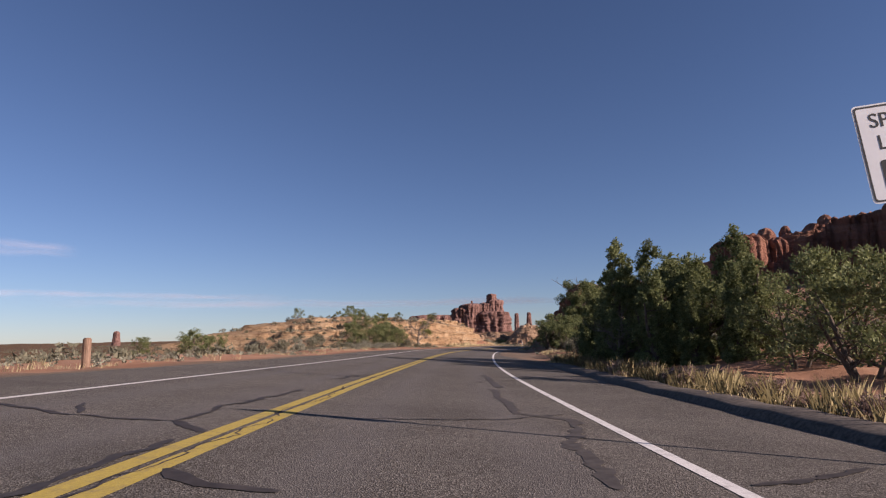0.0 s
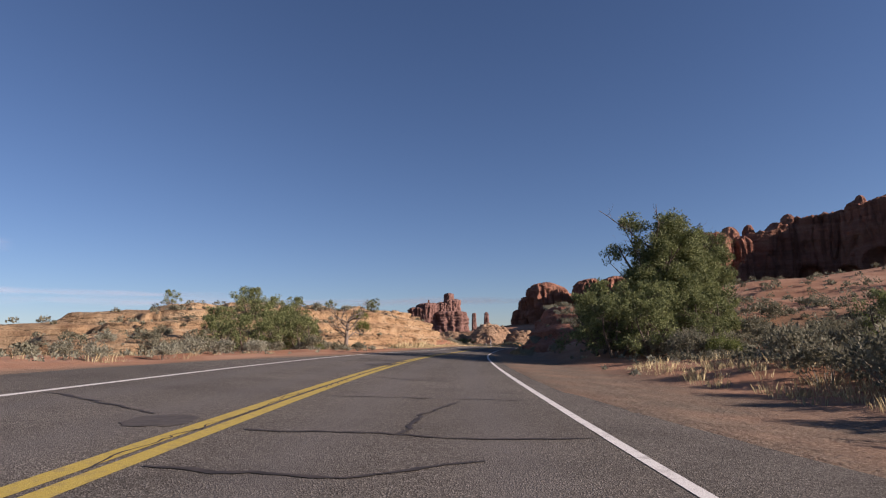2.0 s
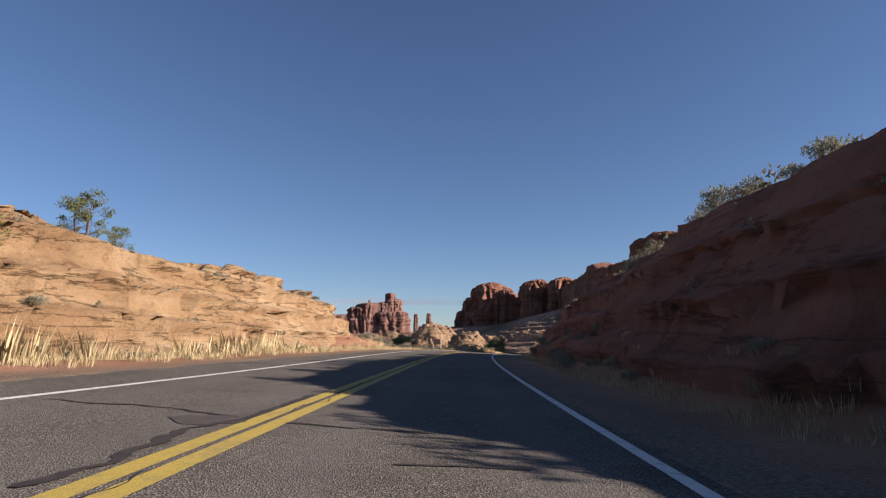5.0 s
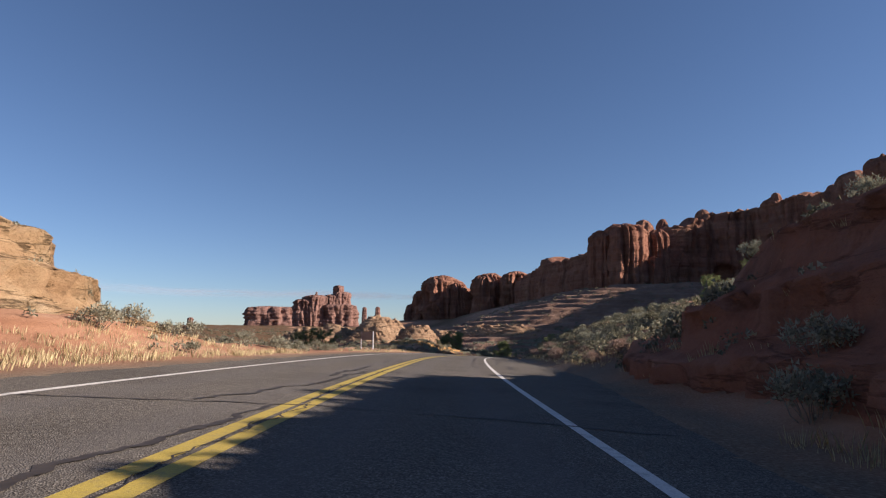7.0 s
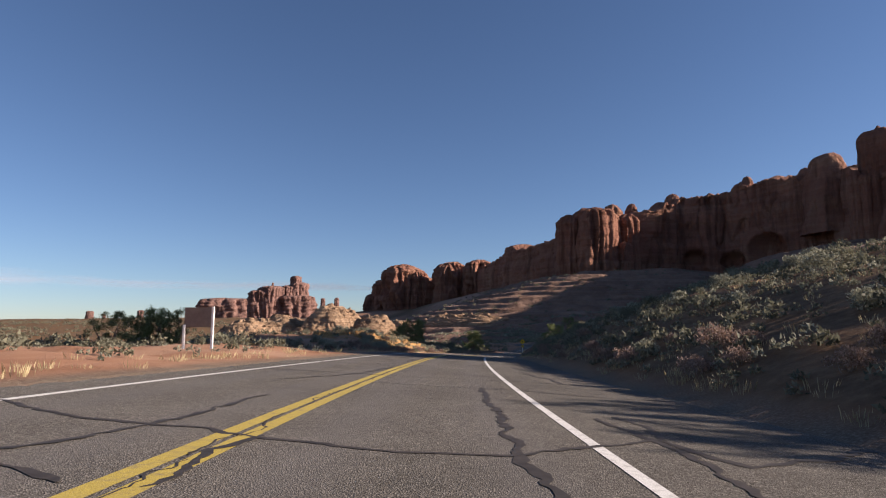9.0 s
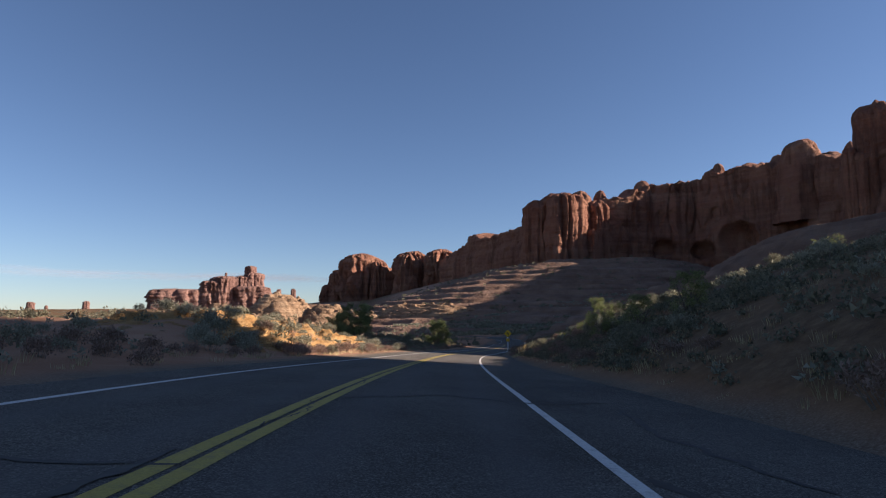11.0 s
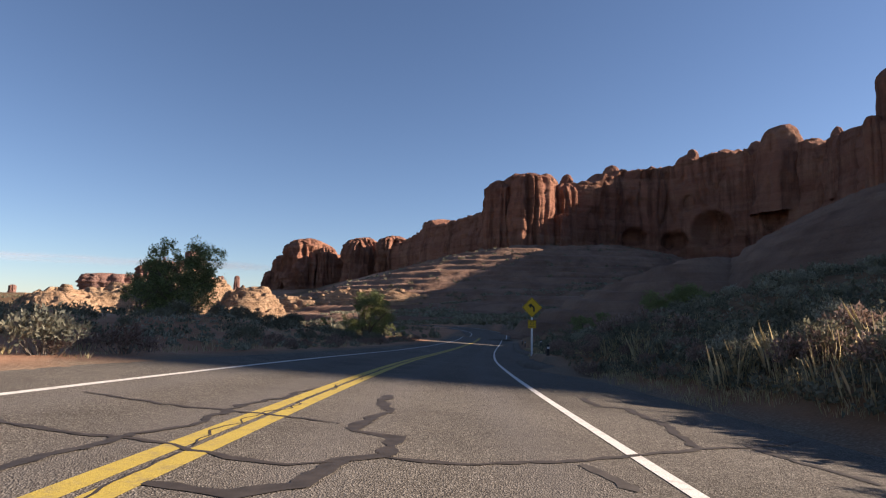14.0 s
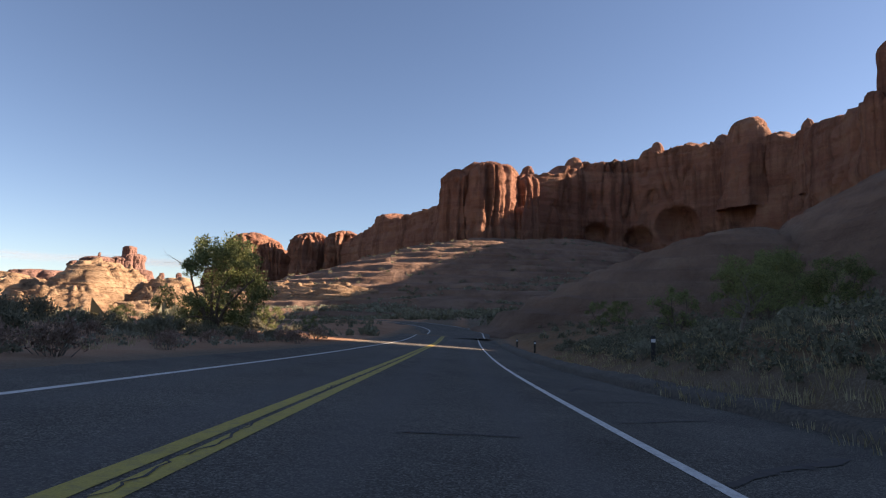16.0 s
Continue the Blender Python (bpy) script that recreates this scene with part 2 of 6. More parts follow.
M_RUBBLE = sandstone("rubble_rock", (0.27, 0.14, 0.055), (0.42, 0.24, 0.095), (0.5, 0.33, 0.165), 0.45, 1.4, 0.3, 0.5)
M_SLAB = sandstone("slickrock", (0.25, 0.138, 0.072), (0.41, 0.272, 0.15), (0.54, 0.415, 0.265), 1.0, 1.0, 0.4, 0.85)
M_BANK = sandstone("red_ledge_rock", (0.23, 0.103, 0.07), (0.34, 0.16, 0.107), (0.43, 0.235, 0.165), 1.0, 1.2, 0.5, 0.5)
M_CLIFF = sandstone("cliff_rock", (0.18, 0.077, 0.053), (0.315, 0.15, 0.1), (0.44, 0.25, 0.158), 9.0, 1.0, 0.7)
M_BUTTE = sandstone("butte_rock", (0.16, 0.085, 0.068), (0.25, 0.142, 0.115), (0.33, 0.205, 0.165), 14.0, 1.0, 0.5)
# albedo lowered in place of the cliff shade missing from the slope
M_SHELF = sandstone("shade_darkened_slickrock", (0.13, 0.072, 0.05), (0.265, 0.165, 0.118), (0.39, 0.265, 0.19), 5.0, 1.0, 0.3)

M_LEDGE = sandstone("ledge_rock", (0.2, 0.115, 0.07), (0.36, 0.235, 0.145), (0.47, 0.34, 0.22), 3.0, 1.6, 0.3, 0.5)


def ground_material():
    m, nt, b = shader("desert_ground", 0.95, 0.08)
    v = coords(nt)
    big, midn, fine = noise_tex(nt, v, 0.09, 5, 0.6), noise_tex(nt, v, 0.9, 6, 0.65), noise_tex(nt, v, 22.0, 4, 0.7)
    soil = ramp(nt, midn, [(0.3, (0.19, 0.081, 0.031)), (0.55, (0.3, 0.138, 0.052)), (0.75, (0.39, 0.205, 0.088))])
    dry = ramp(nt, noise_tex(nt, v, 2.5, 6, 0.7), [(0.3, (0.065, 0.045, 0.027)), (0.5, (0.135, 0.088, 0.05)), (0.7, (0.24, 0.165, 0.092))])
    rock = ramp(nt, noise_tex(nt, coords(nt, (0.12, 0.12, 1.0)), 1.0, 6, 0.65, 0.4), [(0.3, (0.3, 0.14, 0.08)), (0.55, (0.44, 0.25, 0.16)), (0.75, (0.54, 0.36, 0.25))])
    gravel = ramp(nt, fine, [(0.3, (0.1, 0.074, 0.052)), (0.5, (0.175, 0.135, 0.098)), (0.72, (0.31, 0.26, 0.2))])
    patch = ramp(nt, big, [(0.5, grey(0)), (0.68, grey(1))])
    c = mix(nt, attribute(nt, "grass_shade"), soil, mix(nt, patch, dry, soil))
    c = mix(nt, attribute(nt, "grass_shade"), c, mix(nt, 0.6, c, dry))
    c = mix(nt, attribute(nt, "rocky"), c, rock)
    c = mix(nt, attribute(nt, "gravel"), c, gravel)
    c = mix(nt, 0.4, c, ramp(nt, fine, [(0.25, grey(0.5)), (0.7, grey(1.0))]), "MULTIPLY")
    nt.links.new(c, b.inputs["Base Color"])
    bump(nt, b, midn, 0.5, 0.25)
    bump(nt, b, noise_tex(nt, v, 7.0, 6, 0.7), 0.6, 0.06)
    bump(nt, b, fine, 0.6, 0.02)
    return m


def asphalt_material():
    m, nt, b = shader("worn_asphalt", 0.9, 0.08)
    v = coords(nt)
    stone = nt.nodes.new("ShaderNodeTexVoronoi")
    stone.inputs["Scale"].default_value = 80.0
    nt.links.new(v, stone.inputs["Vector"])
    fine = noise_tex(nt, v, 45.0, 3, 0.7)
    stain = noise_tex(nt, v, 0.5, 6, 0.65, 0.3)
    sep = nt.nodes.new("ShaderNodeSeparateColor")
    nt.links.new(stone.outputs["Color"], sep.inputs[0])
    c = ramp(nt, sep.outputs[0], [(0.0, (0.078, 0.068, 0.057)), (0.5, (0.13, 0.115, 0.097)), (0.82, (0.19, 0.169, 0.144)), (1.0, (0.28, 0.253, 0.218))])
    c = mix(nt, 0.5, c, ramp(nt, fine, [(0.3, grey(0.55)), (0.7, grey(1.1))]), "MULTIPLY")
    c = mix(nt, 0.6, c, ramp(nt, stain, [(0.3, grey(0.62)), (0.5, grey(0.95)), (0.75, grey(1.2))]), "MULTIPLY")
    wide = noise_tex(nt, v, 0.11, 5, 0.6, 0.6)
    c = mix(nt, 0.7, c, ramp(nt, wide, [(0.32, grey(0.78)), (0.5, grey(1.0)), (0.7, grey(1.18))]), "MULTIPLY")
    c = mix(nt, 0.35, c, ramp(nt, noise_tex(nt, v, 6.0, 6, 0.75), [(0.3, grey(0.7)), (0.5, grey(1.0)), (0.72, grey(1.25))]), "MULTIPLY")
    track = attribute(nt, "worn")
    c = mix(nt, track, c, mix(nt, 0.5, c, (0.145, 0.132, 0.122)))
    nt.links.new(c, b.inputs["Base Color"])
    bump(nt, b, stone.outputs["Distance"], 0.6, 0.012)
    bump(nt, b, fine, 0.4, 0.008)
    return m


def paint_material(name, color):
    m, nt, b = shader(name, 0.75, 0.3)
    v = coords(nt)
    wear = noise_tex(nt, v, 7.0, 7, 0.75)
    grit = noise_tex(nt, v, 55.0, 3, 0.7)
    c = mix(nt, ramp(nt, wear, [(0.5, grey(0)), (0.74, grey(0.7))]), color, (0.16, 0.135, 0.115))
    c = mix(nt, 0.55, c, ramp(nt, grit, [(0.3, grey(0.5)), (0.65, grey(1.0))]), "MULTIPLY")
    nt.links.new(c, b.inputs["Base Color"])
    bump(nt, b, grit, 0.5, 0.008)
    return m


M_GROUND, M_ASPHALT = ground_material(), asphalt_material()
M_WHITE, M_YELLOW = paint_material("white_road_paint", (0.72, 0.69, 0.64)), paint_material("yellow_road_paint", (0.47, 0.35, 0.07))
M_TAR_OLD = plain("worn_sealant", (0.075, 0.063, 0.053), 0.75, 0, 0.3, 9.0)
M_TAR = plain("crack_sealant", (0.046, 0.037, 0.031), 0.7, 0, 0.35, 7.0)

# ---- ground sheet ----
S_G = np.concatenate([np.arange(-120, -10, 2.5), np.arange(-10, 352, 0.9), np.arange(352, 500, 2.5)])
U_G = np.concatenate([-np.array([120, 105, 92, 80, 70, 62, 55, 49, 44, 40, 36.5, 33.5, 31, 28.5, 26]), np.arange(-24, -12, 0.8), np.arange(-12, -6.0, 0.45),
                      np.array([-6.0, -4, -2, 0, 1.4]), np.arange(1.8, 10, 0.45), np.arange(10, 26, 0.8), np.array([27, 29, 31, 34, 37, 41, 46, 52, 59, 67, 76, 86, 98, 110, 120])])
gs, gu = np.meshgrid(S_G, U_G, indexing="ij")
gx, gy = line(gs, gu)
gz = ground_z(gs, gu)
gz = gz - 0.07 * ((gu > paved_left(gs) + 0.15) & (gu < paved_right(gs) - 0.15)) * (gs < 420)
gz = gz - 0.32 * ((gu > paved_right(gs) - 0.25) & (gu < paved_right(gs) + 0.75)) * (((gs > 300) & (gs < 369)) | ((gs > -30) & (gs < 37)))
nr, nc = gs.shape
verts = [np.stack([gx, gy, gz], -1).reshape(-1, 3)]
faces = [grid_faces(nr, nc)]
idx = np.arange(nr * nc).reshape(nr, nc)
rim = np.concatenate([idx[0, :-1], idx[:-1, -1], idx[-1, :0:-1], idx[:0:-1, 0]])
centre = np.array([55.0, 190.0])
base = verts[0][rim]
count = nr * nc
previous = rim
for k in range(26):
    r = 1.17 ** (k + 1)
    xy = centre + (base[:, :2] - centre) * r
    z = far_z(xy[:, 0], xy[:, 1])
    blend = smooth(0, 3, k + 1.0)
    z = z * blend + base[:, 2] * (1 - blend)
    verts.append(np.column_stack([xy, z]))
    now = count + np.arange(len(rim))
    a, b2 = previous, now
    faces.append(np.stack([a, np.roll(a, -1), np.roll(b2, -1), b2], -1))
    previous, count = now, count + len(rim)
V = np.concatenate(verts)
ground_me = mesh_from("ground", V, np.concatenate(faces)[:, ::-1], M_GROUND)
nV = len(V)
su_s, su_u = np.full(nV, 1e4), np.full(nV, 1e4)
su_s[: nr * nc], su_u[: nr * nc] = gs.ravel(), gu.ravel()
nzv = np.zeros(nV * 3)
ground_me.vertex_normals.foreach_get("vector", nzv)
steep = 1 - nzv.reshape(-1, 3)[:, 2]
near_mask = su_s < 9e3
rocky = np.where(near_mask, smooth(0.12, 0.3, steep) * (0.8 - 0.65 * smooth(4.5, 6.0, su_u) * smooth(165, 185, su_s) * (1 - smooth(18, 24, su_u))) * (1 - 0.75 * smooth(8, 10, su_u) * smooth(36, 44, su_s) * (1 - smooth(82, 90, su_s))), smooth(0.015, 0.08, steep))
wv = stack(V[:, 0], V[:, 1])
rocky = np.clip(rocky + np.where(near_mask, 0, smooth(0.02, 0.25, fbm(wv / 60.0, 3)) * smooth(200, 420, V[:, 1]) * (V[:, 0] > 20)), 0, 1)
gravel = np.where(near_mask, (1 - smooth(0.2, 2.6 - 1.6 * smooth(165, 185, su_s) * (1 - smooth(292, 298, su_s)), su_u - paved_right(su_s))) * (su_u > 0) + (1 - smooth(0.1, 1.6, paved_left(su_s) - su_u)) * (su_u < 0), 0)
gravel = np.maximum(gravel, np.where(near_mask, (1 - smooth(2.6, 5.2, su_u - paved_right(su_s))) * (su_u > 0) * smooth(40, 50, su_s) * (1 - smooth(100, 112, su_s)), 0))
gravel = np.clip(gravel * (0.88 + 0.5 * fbm(wv / 1.5, 2)), 0, 1)
# dry grass; past s 150 it also darkens the right slope as painted shade
grass_shade = np.where(near_mask, np.clip(smooth(8, 30, np.abs(su_u)) * 0.8 + 0.5 * fbm(wv / 8.0, 3) + 1.0 * smooth(5.2, 6.4, su_u) * smooth(150, 175, su_s) + 0.8 * smooth(8.0, 11.0, su_u) * smooth(38, 46, su_s) * (1 - smooth(84, 92, su_s)), 0, 1), 0.85)
for name, values in (("rocky", rocky), ("gravel", gravel), ("grass_shade", grass_shade)):
    ground_me.attributes.new(name, "FLOAT", "POINT").data.foreach_set("value", values.astype(np.float32))
ground = tagged(new("ground", ground_me), "red desert soil with dry grass and bare rock", "ground", kind="structure")


# ---- road ----
def strip(name, s, left, right, lift, material, across=2, attr=None):
    """A ribbon on the road between two offsets, following its cross slope."""
    rows = []
    for k in range(across):
        u = left + (right - left) * k / (across - 1)
        x, y = line(s, u)
        rows.append(np.stack([x, y, road_z(s) + CROSS * np.clip(u, -8, 6) + lift], -1))
    v = np.stack(rows, 1)
    me = mesh_from(name, v, grid_faces(len(s), across)[:, ::-1], material)
    return me


s_r = np.arange(-110, 378, 0.6)
road_me = strip("road", s_r, paved_left(s_r), paved_right(s_r), 0.0, M_ASPHALT, 40)
uu = np.zeros((len(s_r), 40))
for k in range(40):
    uu[:, k] = paved_left(s_r) + (paved_right(s_r) - paved_left(s_r)) * k / 39
mid_r, mid_l = ((lane_r(s_r) + lane_c(s_r)) / 2)[:, None], ((lane_l(s_r) + lane_c(s_r)) / 2)[:, None]
worn = sum(np.exp(-((uu - m + d) / 0.35) ** 2) for m in (mid_r, mid_l) for d in (-0.85, 0.85))
road_me.attributes.new("worn", "FLOAT", "POINT").data.foreach_set("value", np.clip(worn, 0, 1).ravel().astype(np.float32))
road = tagged(new("road", road_me), "weathered grey asphalt road with sealed cracks", "road", kind="structure")
for name, a, b2, m, lab in (("edge_line", lane_r(s_r), 0.13, M_WHITE, "worn white edge line"), ("edge_line", lane_l(s_r), 0.13, M_WHITE, "worn white edge line"),
                            ("centre_line", lane_c(s_r) - 0.115, 0.165, M_YELLOW, "worn yellow centre line"), ("centre_line", lane_c(s_r) + 0.115, 0.165, M_YELLOW, "worn yellow centre line")):
    c = a
    wob = 0.012 * pnoise(stack(s_r / 0.9, float(a[0])))
    part_mesh(name, strip(name, s_r, c - b2 / 2 + wob, c + b2 / 2 + wob * 0.5, 0.005, m), road, lab)
# the bend beyond, turning left and away
far_s = np.arange(376, 470, 1.5)
p0 = np.array(line(378.0, 0.0))
hd = float(heading(378.0))
pts, q, hcur = [], p0 - np.array([math.sin(hd), math.cos(hd)]) * 2.0, hd
for k, sv in enumerate(far_s):
    hcur = hd - max(0, sv - 384) / 42.0
    pts.append((q[0], q[1], hcur))
    q = q + np.array([math.sin(hcur), math.cos(hcur)]) * 1.5
pts = np.array(pts)


def to_su(x, y):
    """s, u on the straight run past the last curve."""
    h = float(heading(S_END))
    ox, oy = line(S_END, 0.0)
    dx, dy = x - ox, y - oy
    return S_END + dx * math.sin(h) + dy * math.cos(h), dx * math.cos(h) - dy * math.sin(h)


bs, bu = to_su(pts[:, 0], pts[:, 1])
bz = np.convolve(np.pad(ground_z(bs, bu), 6, mode="edge"), np.ones(13) / 13, mode="valid") + 0.12
bz[:4] = road_z(378.0) + 0.02
rows = [np.column_stack([pts[:, 0] + w * np.cos(pts[:, 2]), pts[:, 1] - w * np.sin(pts[:, 2]), bz - 0.01 * w]) for w in np.linspace(-5.6, 3.4, 5)]
part_mesh("far_bend", mesh_from("far_bend", np.stack(rows, 1), grid_faces(len(far_s), 5)[:, ::-1], M_ASPHALT), road)
for w in (-3.6, 2.7):
    rows = [np.column_stack([pts[:, 0] + k * np.cos(pts[:, 2]), pts[:, 1] - k * np.sin(pts[:, 2]), bz - 0.01 * k + 0.02]) for k in (w - 0.07, w + 0.07)]
    part_mesh("edge_line", mesh_from("edge_line", np.stack(rows, 1), grid_faces(len(far_s), 2)[:, ::-1], M_WHITE), road, "white edge line")


# ---- rock formations ----
def wall_mesh(name, nodes, depth, material, step=3.0, rows=46, flute=6.0, lumps=9.0, rounding=0.35, seed=0.0, alcoves=(), bays=0.0):
    """A long rock wall: a cross-section of foot, face, rounded top and back, carried along the nodes (x, y, foot z, top z)."""
    n = np.array(nodes, float)
    d = np.concatenate([[0], np.cumsum(np.hypot(*np.diff(n[:, :2], axis=0).T))])
    t = np.linspace(0, d[-1], int(d[-1] / step) + 2)
    x, y, zf, zt = (np.interp(t, d, n[:, k]) for k in range(4))
    k = np.hanning(9)
    sx, sy = (np.convolve(np.pad(v, 4, mode="edge"), k / k.sum(), mode="valid") for v in (x, y))
    tx, ty = np.gradient(sx), np.gradient(sy)
    l = np.hypot(tx, ty)
    nx, ny = ty / l, -tx / l                       # outward, to the right of the run
    a = np.linspace(0, 1, rows)
    # a: 0..0.62 face, 0.62..0.8 top, 0.8..1 back
    up = np.where(a < 0.62, a / 0.62, np.where(a < 0.8, 1.0, 1 - (a - 0.8) / 0.2))
    inn = np.where(a < 0.62, 0.10 * (a / 0.62) ** 1.5, np.where(a < 0.8, 0.10 + 0.75 * (a - 0.62) / 0.18, 0.85 + 0.15 * (a - 0.8) / 0.2))
    up = up - rounding * 0.12 * np.exp(-((a - 0.62) / 0.05) ** 2) - rounding * 0.15 * np.exp(-((a - 0.8) / 0.05) ** 2)
    T, A = np.meshgrid(np.arange(len(t)), np.arange(rows), indexing="ij")
    low = zf[T] - 12.0
    top = zt[T] + 0.05 * (zt - zf)[T] * fbm(stack(t[T] / 22.0, seed), 5, 0.65) * 2.0
    z = low + (top - low) * up[A]
    px, py = sx[T] - nx[T] * depth * inn[A], sy[T] - ny[T] * depth * inn[A]
    q = stack(px + seed, py, z * 0.16)
    fl = np.abs(fbm(q / 24.0, 3)) * 2 - 0.45
    out = -flute * fl + lumps * pnoise(q / 52.0) + 0.5 * flute * fbm(stack(px, py, z * 0.8) / 8.0, 4)
    out = out + bays * (np.abs(np.sin(t[T] / 11.5 + 2.2 * pnoise(stack(t[T] / 30.0, seed, z / 90.0)))) ** 0.7 * 2 - 1)
    seam = fbm(stack(px / 17.0 + seed, py / 17.0, z * 0.011), 2)
    out = out - 3.6 * np.exp(-(seam / 0.04) ** 2)
    bed = (z + 5.0 * fbm(stack(px, py, seed) / 55.0, 3)) / 10.5
    bed = np.abs(bed - np.round(bed))
    out = out - 1.5 * np.exp(-(bed / 0.06) ** 2)
    ledge = 1.6 * np.sin(z / 5.5 + 2.5 * pnoise(stack(px, py, z) / 60.0))
    for ax, ay, az_, ar, ah in alcoves:
        e = ((px - ax) ** 2 + (py - ay) ** 2) / ar ** 2 + ((z - az_) / ah) ** 2
        out = out - 1.1 * ar * np.sqrt(np.clip(1 - e, 0, 1)) * (A < rows * 0.6)
    out = (out + ledge * 0.6) * np.minimum(1, up[A] * 4)
    px, py = px + nx[T] * out, py + ny[T] * out
    z = z + 0.25 * flute * fbm(stack(px, py, z) / 20.0, 3) * (up[A] > 0.9)
    v = np.stack([px, py, z], -1)
    return mesh_from(name, v, grid_faces(len(t), rows), material)


def tower_mesh(name, x, y, foot, top, rx, ry, turn, material, seed=0.0, taper=0.75, flute=0.16, around=72, rows=44, square=2.6, crown=0.12, neck=0.0, flare=0.25):
    """A free-standing rock: rings of a rounded box, fluted, flared at the foot, rounded on top."""
    th = np.linspace(0, 2 * np.pi, around, endpoint=False)
    v = np.linspace(0, 1, rows)
    TH, Vv = np.meshgrid(th, v, indexing="ij")
    TH, Vv = TH.T, Vv.T
    r = (np.abs(np.cos(TH)) ** square + np.abs(np.sin(TH)) ** square) ** (-1 / square)
    prof = taper + (1 - taper) * (1 - Vv) ** 1.5 + flare * np.maximum(0, 0.14 - Vv) / 0.14
    prof = prof - neck * np.exp(-((Vv - 0.72) / 0.07) ** 2)
    cap = np.clip((Vv - (1 - crown)) / crown, 0, 1)
    prof = prof * np.sqrt(np.maximum(1 - cap ** 2, 0.0)) + 0.001
    h = top - foot
    zz = foot - 0.12 * h + (h * 1.12) * Vv
    size = (rx + ry) / 2
    bx, by = rx * r * prof * np.cos(TH), ry * r * prof * np.sin(TH)
    q = stack(bx / size * 2.4 + seed, by / size * 2.4, zz / h * 0.9 + seed)
    f = 1 - flute * (np.abs(fbm(q, 4)) * 3.2 - 0.7) + flute * 0.9 * pnoise(stack(bx / size + seed, by / size, zz / h * 2.6)) + 0.018 * np.sin(zz / h * 34 + 6 * pnoise(q))
    f = f + 0.5 * flute * fbm(stack(bx / size * 6.0 + seed, by / size * 6.0, zz / h * 3.0), 4, 0.6)
    bed = zz / h * 7.0 + 0.7 * fbm(stack(bx / size, by / size, seed), 3)
    f = f - 0.05 * np.exp(-((bed - np.round(bed)) / 0.07) ** 2)
    seam = fbm(stack(bx / size * 1.3 + 2 * seed, by / size * 1.3, zz / h * 0.2), 2)
    f = f - 0.11 * np.exp(-(seam / 0.05) ** 2)
    zz = zz + 0.05 * h * fbm(stack(bx / size * 1.8, by / size * 1.8, seed), 3) * smooth(0.6, 0.95, Vv)
    c, sn = math.cos(radians(turn)), math.sin(radians(turn))
    px, py = x + (bx * c - by * sn) * f, y + (bx * sn + by * c) * f
    return mesh_from(name, np.stack([px, py, zz], -1), grid_faces(rows, around, True), material)


def formation(name, me, label, category="rock formation", group=""):
    return tagged(new(name, me), label, category, group)


CLIFF = "dark red sandstone cliff with vertical flutes, mostly shaded"
# the long wall, and an added unseen end, notched to shape the road's shade
WALL_FACE = [(378, 712, 46, 114), (400, 706, 46, 118), (430, 694, 47, 124), (463, 688, 48, 138), (495, 664, 45, 141), (504, 647, 44, 146), (512, 611, 41, 145), (513, 572, 38, 138), (514, 537, 36, 137), (493, 512, 34, 130), (450, 472, 29, 122), (402, 432, 24, 104), (352, 408, 18, 84)]
UNSEEN_SHADE_END = [(332, 388, 16, 80), (326, 330, 10, 88), (333, 272, 6, 108), (330.6, 257, 6, 112), (328.6, 252, 5, 112), (327.9, 250.2, 5, 112), (327.6, 249.4, 5, 56), (324.9, 242.5, 4, 56), (324.5, 241.7, 4, 112), (323.0, 237.4, 4, 100), (323.4, 230, 4, 108), (325, 216, 4, 128), (322, 204, 4, 150), (314.6, 189, 4, 150), (313.3, 187, 4, 146), (312.2, 185, 4, 70), (298, 160, 4, 66), (294.9, 154.3, 4, 70), (293.7, 152, 4, 146), (290, 145, 4, 150), (280, 123, 4, 150), (278.6, 118.5, 4, 60), (276, 110, 4, 40), (268, 90, 4, 20)]
formation("cliff", wall_mesh("cliff", WALL_FACE + UNSEEN_SHADE_END, 48, M_CLIFF, 1.3, 96, 2.6, 16.0, seed=3.0, alcoves=((508, 628, 74, 17, 17), (497, 660, 66, 13, 9), (512, 575, 82, 13, 16), (507, 650, 100, 7, 8), (470, 686, 70, 12, 8))), CLIFF, "cliff")
formation("cliff", wall_mesh("cliff", [(368, 1105, 42, 80), (384, 1060, 45, 100), (392, 1010, 48, 113), (386, 985, 48, 123), (390, 945, 50, 111), (391, 905, 50, 113), (397, 860, 53, 116), (384, 790, 50, 113), (374, 748, 48, 110)], 70, M_CLIFF, 1.9, 70, 2.6, 6.0, seed=11.0, bays=0.0), CLIFF, "cliff")
formation("bluff", wall_mesh("bluff", [(254, 1246, 31, 50), (270, 1240, 32, 78), (297, 1226, 32, 94), (322, 1209, 33, 92), (331, 1192, 33, 82), (345, 1182, 34, 92), (372, 1156, 37, 96), (380, 1126, 41, 90)], 70, M_CLIFF, 1.8, 70, 5.0, 8.0, seed=23.0, bays=6.5), "red sandstone bluff with sunlit rounded buttresses", "cliff")
